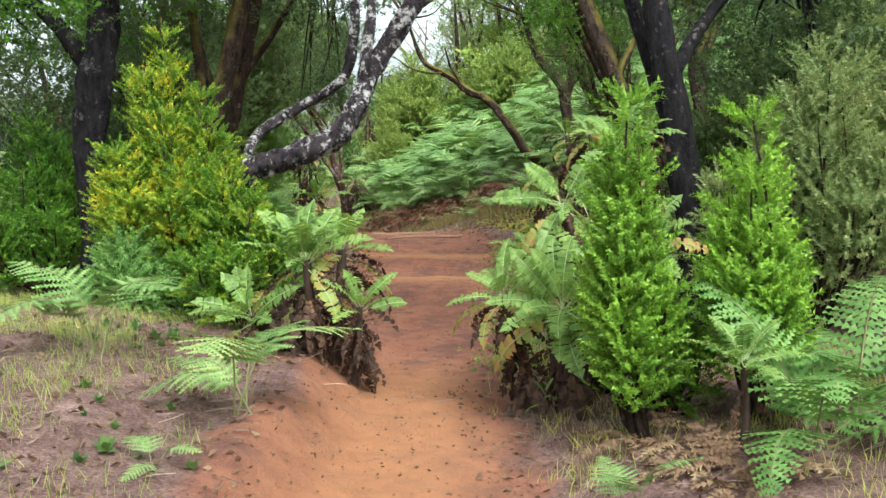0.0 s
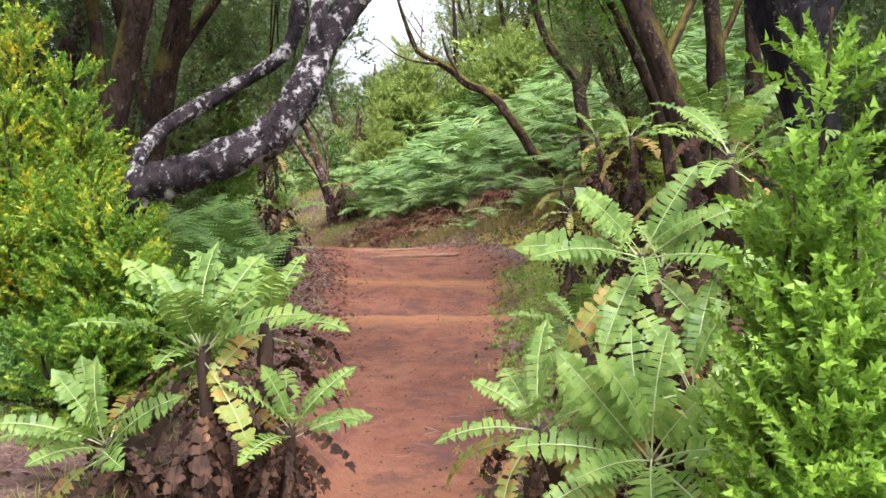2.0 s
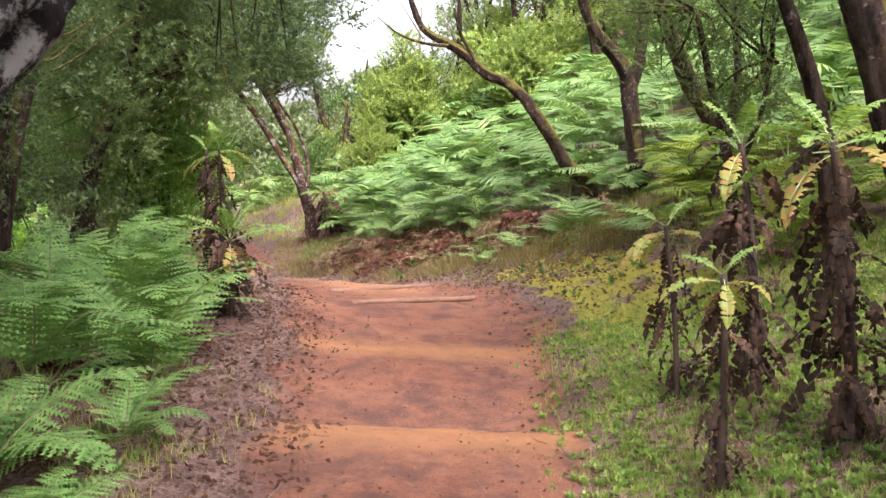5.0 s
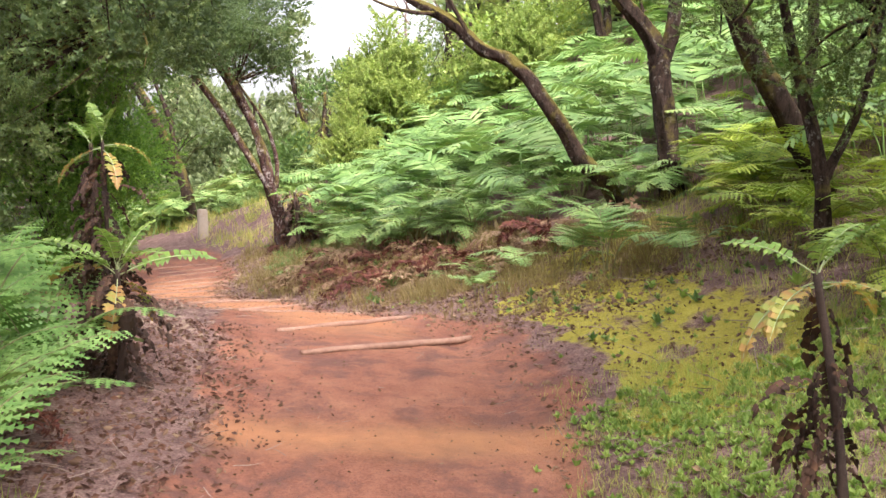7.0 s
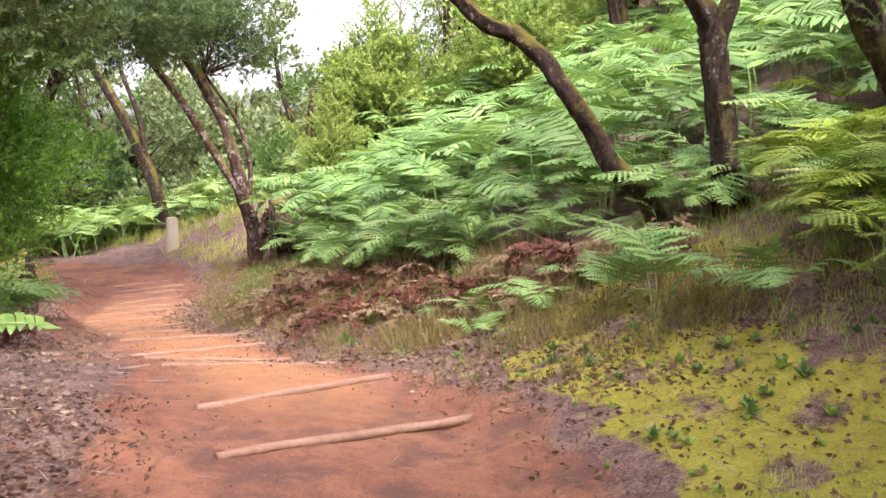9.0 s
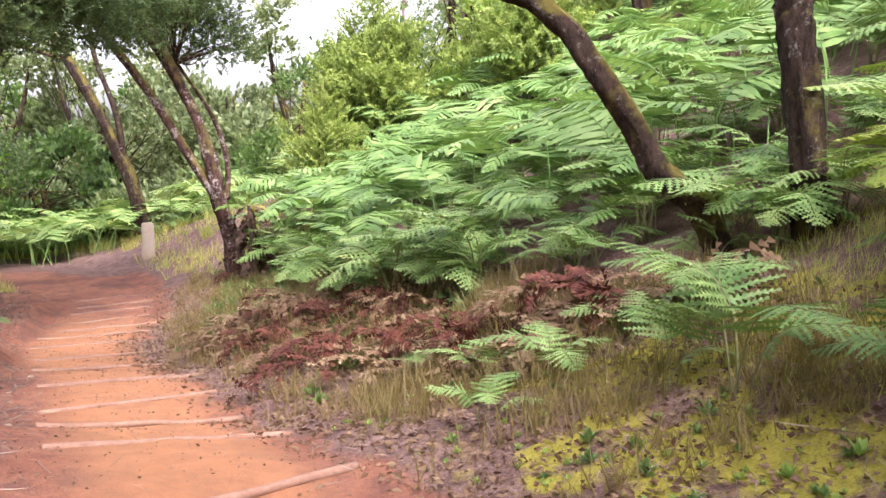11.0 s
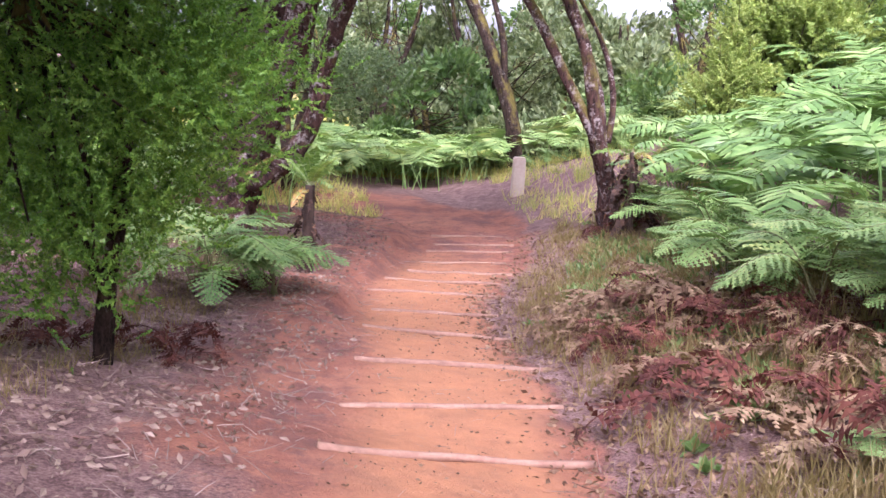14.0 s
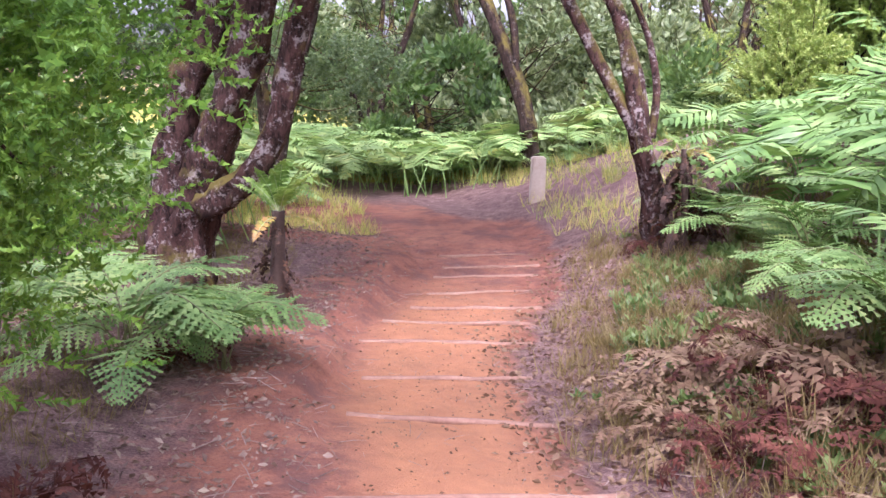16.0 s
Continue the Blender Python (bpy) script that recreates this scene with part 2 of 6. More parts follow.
M_MOSS = leaf_material("golden_moss", [(0.1, (0.09, 0.085, 0.012)), (0.5, (0.25, 0.225, 0.025)), (0.9, (0.42, 0.36, 0.06))], gloss=0.8, patch=2.0, lighter=1.55)
M_GRASS = leaf_material("grass", [(0.1, (0.06, 0.11, 0.02)), (0.5, (0.17, 0.22, 0.05)), (0.8, (0.33, 0.30, 0.11)), (0.98, (0.42, 0.33, 0.17))], patch=0.8, patch_amount=0.5, lighter=1.95)
M_STRAW = leaf_material("straw_grass", [(0.1, (0.10, 0.10, 0.03)), (0.4, (0.25, 0.19, 0.08)), (0.9, (0.42, 0.31, 0.17))], patch=0.8, lighter=0.95)
M_LITTER = leaf_material("litter_leaf", [(0.1, (0.05, 0.025, 0.016)), (0.5, (0.15, 0.08, 0.052)), (0.85, (0.32, 0.21, 0.14)), (0.99, (0.5, 0.40, 0.29))], gloss=0.8, through_light=0.1, lighter=0.95)
M_LITTER_RED = leaf_material("litter_leaf_red", [(0.1, (0.03, 0.013, 0.010)), (0.5, (0.10, 0.042, 0.030)), (0.9, (0.24, 0.11, 0.075))], gloss=0.7, through_light=0.1, lighter=0.95)
M_LITTER_PALE = leaf_material("litter_leaf_pale", [(0.1, (0.09, 0.05, 0.042)), (0.5, (0.24, 0.155, 0.135)), (0.9, (0.46, 0.35, 0.29))], gloss=0.8, through_light=0.1, lighter=1.0)
M_TWIG = plain_material("dry_twig", [(0.25, (0.06, 0.04, 0.03)), (0.5, (0.22, 0.155, 0.125)), (0.75, (0.44, 0.34, 0.28))], 25)
M_BARK_LICHEN = bark_material("bark_lichen", (0.008, 0.006, 0.008), (0.042, 0.033, 0.036), (0.52, 0.50, 0.48), 0.51, 0.0)
M_BARK = bark_material("bark_dark", (0.012, 0.008, 0.006), (0.052, 0.033, 0.025), (0.22, 0.20, 0.17), 0.56, 0.35)
M_BARK_BLACK = bark_material("bark_charred", (0.006, 0.005, 0.006), (0.022, 0.019, 0.021), (0.17, 0.15, 0.14), 0.56, 0.0)
M_BARK_RED = bark_material("bark_red_brown", (0.014, 0.008, 0.007), (0.085, 0.044, 0.036), (0.38, 0.33, 0.31), 0.525, 0.4)
M_STEM = plain_material("fibrous_stem", [(0.3, (0.018, 0.011, 0.008)), (0.6, (0.07, 0.042, 0.03)), (0.8, (0.17, 0.11, 0.08))], 40, 0.9, 0.01)
M_FERN_STALK = plain_material("fern_stalk", [(0.3, (0.10, 0.13, 0.04)), (0.7, (0.24, 0.22, 0.09))], 20, 0.6)
M_LOG = plain_material("weathered_log", [(0.3, (0.11, 0.055, 0.04)), (0.5, (0.24, 0.13, 0.088)), (0.72, (0.37, 0.235, 0.165))], 26, 0.85, 0.006)
M_CONCRETE = plain_material("weathered_stone", [(0.3, (0.26, 0.17, 0.12)), (0.5, (0.48, 0.38, 0.29)), (0.75, (0.62, 0.55, 0.45))], 22, 0.9, 0.005)

# ---------------------------------------------------------------- mesh helpers


class Geo:
    """Triangles gathered in arrays, with a material slot for each."""

    def __init__(self):
        self.v, self.f, self.s, self.n = [], [], [], 0

    def add(self, v, f, slot=0):
        v, f = np.asarray(v, float).reshape(-1, 3), np.asarray(f, int).reshape(-1, 3)
        self.v.append(v)
        self.f.append(f + self.n)
        self.s.append(np.full(len(f), slot))
        self.n += len(v)
        return self

    def mesh(self, name, mats, smooth=False):
        v, f, s = np.concatenate(self.v), np.concatenate(self.f), np.concatenate(self.s)
        me = bpy.data.meshes.new(name)
        me.vertices.add(len(v))
        me.vertices.foreach_set("co", v.astype(np.float32).ravel())
        me.loops.add(len(f) * 3)
        me.loops.foreach_set("vertex_index", f.astype(np.int32).ravel())
        me.polygons.add(len(f))
        me.polygons.foreach_set("loop_start", np.arange(0, len(f) * 3, 3, dtype=np.int32))
        me.polygons.foreach_set("loop_total", np.full(len(f), 3, dtype=np.int32))
        for m in mats:
            me.materials.append(m)
        me.polygons.foreach_set("material_index", s.astype(np.int32))
        me.polygons.foreach_set("use_smooth", np.full(len(f), smooth))
        me.update(calc_edges=True)
        me.validate()
        return me

# ---------------------------------------------------------------- from the sketched plan to the ground
AT_Y = [1, 3, 5, 7.5, 10.5, 12.5, 14.5, 16.5, 18.5, 20.5, 23, 28]
SKEW_Y = [2, 8, 13, 19, 28]
SHIFT = ([0.265, 0.223, 0.201, 0.056, -0.002, -0.046, -0.09, -0.141, -0.056, -0.07, -0.009, 0.214],
         [0.914, 0.754, 0.532, 0.452, 0.146, -0.042, -0.371, -0.674, -0.92, -1.098, -1.064, -1.616],
         [0.04, 0.018, -0.046, 0.002, 0.001, 0.058, 0.03, -0.054, 0.121, 0.141, 0.228, 0.382])
SKEW = ([-0.101, -0.083, -0.14, -0.016, 0.021], [0.04, 0.113, 0.102, -0.029, 0.059], [-0.058, -0.024, -0.087, 0.017, 0.019])


def settle(p):
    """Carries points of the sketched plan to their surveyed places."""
    p = np.array(p, float)
    q = p.reshape(-1, 3)
    x, y = np.clip(q[:, 0], -9, 9), q[:, 1].copy()
    move = np.stack([np.interp(y, AT_Y, SHIFT[k]) + x * np.interp(y, SKEW_Y, SKEW[k]) for k in range(3)], axis=1)
    return (q + move).reshape(p.shape)


def thing(name, at, label, category, group="", kind="", turn=0.0):
    ob = new(name)
    ob.empty_display_size = 0.1
    at = settle(at)
    ob.matrix_basis = pose(*at, 0, 0, turn)
    return tagged(ob, label, category, group, kind)


def part(name, data, parent, label="", m=None):
    ob = new(name, data)
    ob.parent = parent
    if m is not None:
        ob.matrix_basis = m
    if label:
        ob["label"] = label
    return ob


def ease(a, b, x):
    t = np.clip((x - a) / (b - a), 0, 1)
    return t * t * (3 - 2 * t)


def unit(a):
    return a / np.maximum(np.linalg.norm(a, axis=-1, keepdims=True), 1e-9)


def frames(z_axis, spin, size, at):
    """Matrices (n, 3, 4) that carry +z to z_axis, spun about it, scaled and moved."""
    z = unit(np.asarray(z_axis, float))
    ref = np.where(np.abs(z[:, 2:3]) > 0.9, np.array([[1.0, 0, 0]]), np.array([[0, 0, 1.0]]))
    x = unit(np.cross(ref, z))
    y = np.cross(z, x)
    c, s = np.cos(spin)[:, None], np.sin(spin)[:, None]
    x, y = x * c + y * s, y * c - x * s
    size = np.broadcast_to(np.asarray(size, float), (len(z),))
    m = np.stack([x, y, z], axis=2) * size[:, None, None]
    return np.concatenate([m, np.asarray(at, float)[:, :, None]], axis=2)


def spread(tv, tf, m):
    """A template at each of the matrices."""
    v = np.einsum("nij,kj->nki", m[:, :, :3], tv) + m[:, None, :, 3]
    f = tf[None] + (np.arange(len(m)) * len(tv))[:, None, None]
    return v.reshape(-1, 3), f.reshape(-1, 3)


def smooth_line(points, radii, steps=6):
    """A Catmull-Rom line through the points."""
    p, r = np.asarray(points, float), np.asarray(radii, float)
    p = np.vstack([2 * p[0] - p[1], p, 2 * p[-1] - p[-2]])
    out, rad = [], []
    for i in range(1, len(p) - 2):
        for k in range(steps):
            t = k / steps
            out.append(0.5 * (2 * p[i] + (p[i + 1] - p[i - 1]) * t + (2 * p[i - 1] - 5 * p[i] + 4 * p[i + 1] - p[i + 2]) * t * t + (3 * p[i] - p[i - 1] - 3 * p[i + 1] + p[i + 2]) * t ** 3))
            rad.append(r[i - 1] * (1 - t) + r[i] * t)
    out.append(p[-2])
    rad.append(r[-1])
    return np.array(out), np.array(rad)


def tube(geo, points, radii, sides=8, steps=6, rough=0.0, slot=0, seed=0):
    """A tapering round limb along a smooth line, with an uneven skin and closed ends."""
    line, rad = smooth_line(points, radii, steps)
    tan = unit(np.gradient(line, axis=0))
    side = np.cross(tan[0], (0.31, 0.52, 0.8))
    side = side / np.linalg.norm(side)
    v = []
    ang = np.linspace(0, 2 * np.pi, sides, endpoint=False)
    g = np.random.default_rng(seed)
    ridge = g.normal(0, 1, sides)
    for i in range(len(line)):
        side = side - tan[i] * np.dot(side, tan[i])
        side = side / np.linalg.norm(side)
        other = np.cross(tan[i], side)
        ridge = ridge * 0.9 + g.normal(0, 0.45, sides)
        rr = rad[i] * (1 + rough * ridge)
        v.append(line[i] + (np.cos(ang) * rr)[:, None] * side + (np.sin(ang) * rr)[:, None] * other)
    n = len(line)
    v = np.concatenate(v + [line[:1], line[-1:]])
    f = []
    for i in range(n - 1):
        for k in range(sides):
            a, b = i * sides + k, i * sides + (k + 1) % sides
            f += [(a, b, b + sides), (a, b + sides, a + sides)]
    for k in range(sides):
        b = (k + 1) % sides
        f += [(n * sides, b, k), (n * sides + 1, (n - 1) * sides + k, (n - 1) * sides + b)]
    geo.add(v, f, slot)
    return line


def sprig_template(needles, reach=0.17, lift=0.15, width=0.035, seed=3):
    """A heath shoot of length 1: a stalk ringed by short narrow leaves."""
    g = np.random.default_rng(seed)
    v, f = [], []
    for i in range(needles):
        h = (i + 0.5) / needles
        a = i * 2.4 + g.uniform(-0.4, 0.4)
        out, sidev = np.array((math.cos(a), math.sin(a), 0)), np.array((-math.sin(a), math.cos(a), 0))
        k = (1.0 - 0.45 * h) * g.uniform(0.75, 1.2)
        base = np.array((0, 0, h * 0.85))
        tip = base + out * reach * k + np.array((0, 0, lift * g.uniform(0.7, 1.3)))
        v += [base - sidev * width * 0.6, base + sidev * width * 0.6, tip + sidev * width * 0.25]
        f.append((3 * i, 3 * i + 1, 3 * i + 2))
    n = len(v)
    v += [np.array((-0.012, 0, 0)), np.array((0.012, 0, 0)), np.array((0, 0, 0.95))]
    f.append((n, n + 1, n + 2))
    return np.array(v), np.array(f)


SPRIG = sprig_template(16, 0.17, 0.11, 0.085)
SPRIG_LIGHT = sprig_template(12, 0.24, 0.1, 0.095)
SPRIG_FAR = sprig_template(7, 0.3, 0.12, 0.16)


def leaf_template(width=0.4, fold=0.12):
    v = np.array([(0, 0, 0), (width / 2, fold, 0.4), (0, 0, 0.5), (-width / 2, fold, 0.4), (width * 0.3, fold, 0.75), (-width * 0.3, fold, 0.75), (0, 0.02, 1.0)])
    f = np.array([(0, 1, 2), (0, 2, 3), (2, 1, 4), (2, 5, 3), (2, 4, 6), (2, 6, 5)])
    return v, f


LEAF = leaf_template()
LEAF_FAR = (np.array([(0, 0, 0), (0.27, 0.1, 0.5), (0, 0.02, 1.0), (-0.27, 0.1, 0.5)]), np.array([(0, 1, 2), (0, 2, 3)]))


def arc_line(length, rise, droop, n, bend=None):
    """Points of a stalk that leaves at angle rise and bends over by droop (radians), in the x-z plane."""
    u = np.linspace(0, 1, n)
    ang = rise - droop * (u ** 1.3 if bend is None else 0.8 * ease(*bend, u) + 0.2 * u)
    step = length / (n - 1)
    x = np.concatenate([[0], np.cumsum(np.cos(ang[:-1]) * step)])
    z = np.concatenate([[0], np.cumsum(np.sin(ang[:-1]) * step)])
    return np.stack([x, np.zeros(n), z], axis=1), ang


def frond_mesh(name, mat, stalk_mat, seed, pairs=15, teeth=6, rise=1.15, droop=1.25, bare=0.3, spread_w=0.36, crumple=0.0, thin=1.0, bend=None):
    """One fern frond of length 1: a stalk, pairs of tapering pinnae, each cut into small teeth."""
    g = np.random.default_rng(seed)
    geo = Geo()
    line, ang = arc_line(1.0, rise, droop, 40, bend)
    s = np.linspace(0, 1, 40)
    if crumple:
        line[:, 1] += np.sin(s * 5 + seed) * 0.06 * crumple
    tube(geo, line[::4], np.linspace(0.007, 0.0018, len(line[::4])) * thin, 4, 2, slot=1)
    v, f = [], []
    for i in range(pairs):
        u = bare + (1 - bare) * (i + 0.3) / pairs
        k = min(int(u * 39), 38)
        p = line[k] + (line[k + 1] - line[k]) * (u * 39 - k)
        t = unit(line[k + 1] - line[k])
        up = np.array((-math.sin(ang[k]), 0, math.cos(ang[k])))
        w = (u - bare) / (1 - bare)
        reach = spread_w * (1 - w) ** 0.75 * min(1.0, 0.55 + w * 3.0) + 0.015
        for side in (-1, 1):
            d = unit(np.array((0, side, 0)) + t * (0.35 + 0.25 * w) + up * g.uniform(-0.22, 0.08) + g.normal(0, 0.05 + 0.35 * crumple, 3))
            across = unit(np.cross(d, up) + g.normal(0, 0.4 * crumple + 0.02, 3))
            m = max(2, int(round(teeth * (0.5 + reach / spread_w))))
            wide = (1 - bare) / pairs * (0.78 if teeth > 1 else 0.5)
            if teeth <= 1:
                n = len(v)
                sag = np.array((0, 0, -0.12 * reach))
                v += [p - across * wide * 0.5, p + across * wide * 0.5, p + d * reach * 0.5 + across * wide * 0.8 + sag * 0.25, p + d * reach * 0.5 - across * wide * 0.8 + sag * 0.25, p + d * reach + sag]
                f += [(n, n + 1, n + 2), (n, n + 2, n + 3), (n + 3, n + 2, n + 4)]
                continue
            n = len(v)
            for a0 in (0.0, 0.5) if not crumple else ():
                q = p + d * reach * a0 + np.array((0, 0, -0.10 * reach * a0 * a0))
                hw = wide * 0.24 * (1 - 0.5 * a0)
                v += [q - across * hw, q + across * hw]
            if not crumple:
                v.append(p + d * reach + np.array((0, 0, -0.10 * reach)))
                f += [(n, n + 1, n + 3), (n, n + 3, n + 2), (n + 2, n + 3, n + 4)]
            for j in range(m):
                a0, a1 = j / m, (j + 1.0) / m
                q = p + d * reach * a0 + np.array((0, 0, -0.10 * reach * a0 * a0))
                q1 = p + d * reach * a1 + np.array((0, 0, -0.10 * reach * a1 * a1))
                hw = wide * (1 - 0.8 * a0) * g.uniform(0.85, 1.1)
                for sd in (-1, 1):
                    tip = (q + q1) / 2 + across * sd * hw + d * reach / m * 0.45 - up * hw * 0.15
                    b = len(v)
                    v += [q, q1, tip]
                    f.append((b, b + 1, b + 2) if sd > 0 else (b, b + 2, b + 1))
    geo.add(v, f, 0)
    return geo.mesh(name, [mat, stalk_mat])


def lobed_leaf_mesh(name, mat, rib_mat, seed, lobes=11, rise=0.9, droop=0.9, width=0.105, crumple=0.0, bare=0.24):
    """One long leaf of length 1, cut to the midrib into toothed lobes, and its pale rib."""
    g = np.random.default_rng(seed)
    geo = Geo()
    line, ang = arc_line(1.0, rise, droop, 36)
    rib = Geo()
    tube(rib, line[::5] + np.array((0, 0, 0.004)), np.linspace(0.009, 0.003, len(line[::5])), 4, 2)
    v, f = [], []
    for i in range(lobes):
        u = bare + (0.96 - bare) * (i + 0.5) / lobes
        k = min(int(u * 35), 34)
        p = line[k]
        t = unit(line[k + 1] - line[k])
        up = np.array((-math.sin(ang[k]), 0, math.cos(ang[k])))
        w = width * (0.45 + 0.75 * math.sin(min(1.0, (u - bare) / (1 - bare) * 1.05) ** 0.9 * math.pi * 0.9)) * g.uniform(0.88, 1.1)
        h = (0.96 - bare) / lobes * 0.5
        for side in (-1, 1):
            d = unit(np.array((0, side, 0)) - t * g.uniform(-0.2, 0.12) + up * g.uniform(-0.1, 0.28) + g.normal(0, 0.4 * crumple + 0.02, 3))
            back = -t * h * 0.35
            rows = [(0.0, -0.98, 0.98, 0.0), (0.32, -0.78, 0.84, 0.010), (0.60, -1.08, 0.92, 0.016), (0.72, -0.72, 0.98, 0.012), (0.90, -0.66, 0.48, 0.004)]
            n = len(v)
            for q, lo, hi, rise_q in rows:
                mid_q = p + d * w * q + back * q + up * (rise_q + g.uniform(-0.004, 0.004))
                v += [mid_q + t * h * lo, mid_q + t * h * hi]
            v.append(p + d * w * 1.06 + back * 1.4 - up * 0.022)
            fs = []
            for q in range(4):
                fs += [(2 * q, 2 * q + 1, 2 * q + 3), (2 * q, 2 * q + 3, 2 * q + 2)]
            fs.append((8, 9, 10))
            f += [tuple(n + q for q in (x if side < 0 else x[::-1])) for x in fs]
    # end lobe
    p, t = line[-3], unit(line[-1] - line[-3])
    n = len(v)
    v += [p - t * 0.03, p + np.array((0, width * 0.5, 0)), p - np.array((0, width * 0.5, 0)), p + t * 0.10]
    f += [(n, n + 3, n + 1), (n, n + 2, n + 3)]
    geo.add(v, f, 0)
    return geo.mesh(name, [mat]), rib.mesh("midrib", [rib_mat])


# ---------------------------------------------------------------- lie of the land
LINE_Y = [-30, -4, 2.5, 3.5, 7, 8.3, 10.8, 12, 13, 14.5, 15.3, 16.25, 17, 17.8, 18.9, 21, 22.8, 24, 26, 28, 34, 60]
LINE_X = [1.6, 0.85, 0.65, 0.55, 0.5, 0.45, 0.3, 0.15, -0.1, -0.65, -1.0, -1.4, -1.75, -2.1, -2.8, -3.7, -4.2, -4.7, -5.6, -6.8, -12, -30]
LINE_Z = [0.1, 0, 0, -0.04, -0.08, -0.04, -0.06, -0.06, -0.09, -0.14, -0.2, -0.33, -0.4, -0.51, -0.69, -0.9, -1.04, -1.06, -1.07, -1.1, -1.3, -2.5]
HALF_Y = [-30, -4, 3.5, 7, 10, 12, 13.5, 15, 18, 22, 24, 28, 60]
HALF_W = [0.7, 0.68, 0.6, 0.68, 0.92, 1.12, 1.12, 0.82, 0.62, 0.58, 0.9, 1.2, 1.0]


def wave(x, y, k):
    """Soft uneven waves, about -1 to 1."""
    return (np.sin(1.7 * k * x + 2.1 * k * y + k) + np.sin(2.9 * k * x - 1.3 * k * y + 2 * k) + np.sin(-1.1 * k * x + 3.7 * k * y + 0.5) + np.sin(4.3 * k * x + 0.7 * k * y)) / 4


def ground_z(x, y):
    x, y = np.asarray(x, float), np.asarray(y, float)
    c, z = np.interp(y, LINE_Y, LINE_X), np.interp(y, LINE_Y, LINE_Z)
    d = x - c
    r = np.clip(d - 0.75, 0, None)
    right = 0.3 * np.minimum(r, 1.3) + 0.42 * np.clip(r - 1.3, 0, 12) + 0.15 * np.clip(r - 13.3, 0, 40)
    right = right * (1 - 0.8 * ease(28, 33, y) * (1 - ease(-3, 3, x))) * (1 - 0.6 * (1 - ease(3.0, 6.5, y))) + 0.07 * ease(0.6, 1.2, d) * (1 - ease(2.5, 5.5, y))
    e = np.clip(-d - 0.75, 0, None)
    left = 0.12 * np.minimum(e, 1.6) * (1 - ease(8, 12.5, y)) - 0.05 * np.clip(e - 8, 0, 30) + 0.25 * ease(0.18, 0.62, -d) * (1 - ease(4.0, 6.5, y)) + 0.14 * ease(0.62, 0.86, -d - 0.08 * np.sin(3.1 * y)) * ease(17.5, 19.5, y) * (1 - ease(24.3, 25.6, y))
    dip = -0.13 * ease(8.45, 8.75, y + 0.12 * d) * (1 - ease(8.9, 10.5, y)) * (1 - ease(0.6, 1.2, np.abs(d)))
    off = ease(0.3, 2.5, np.abs(d))
    rough = 0.012 * wave(x, y, 3.1) + 0.03 * off * wave(x, y, 1.3) + 0.006 * wave(x, y, 9.7)
    return z + right + left + dip + rough


def gz(x, y):
    return float(ground_z(x, y))


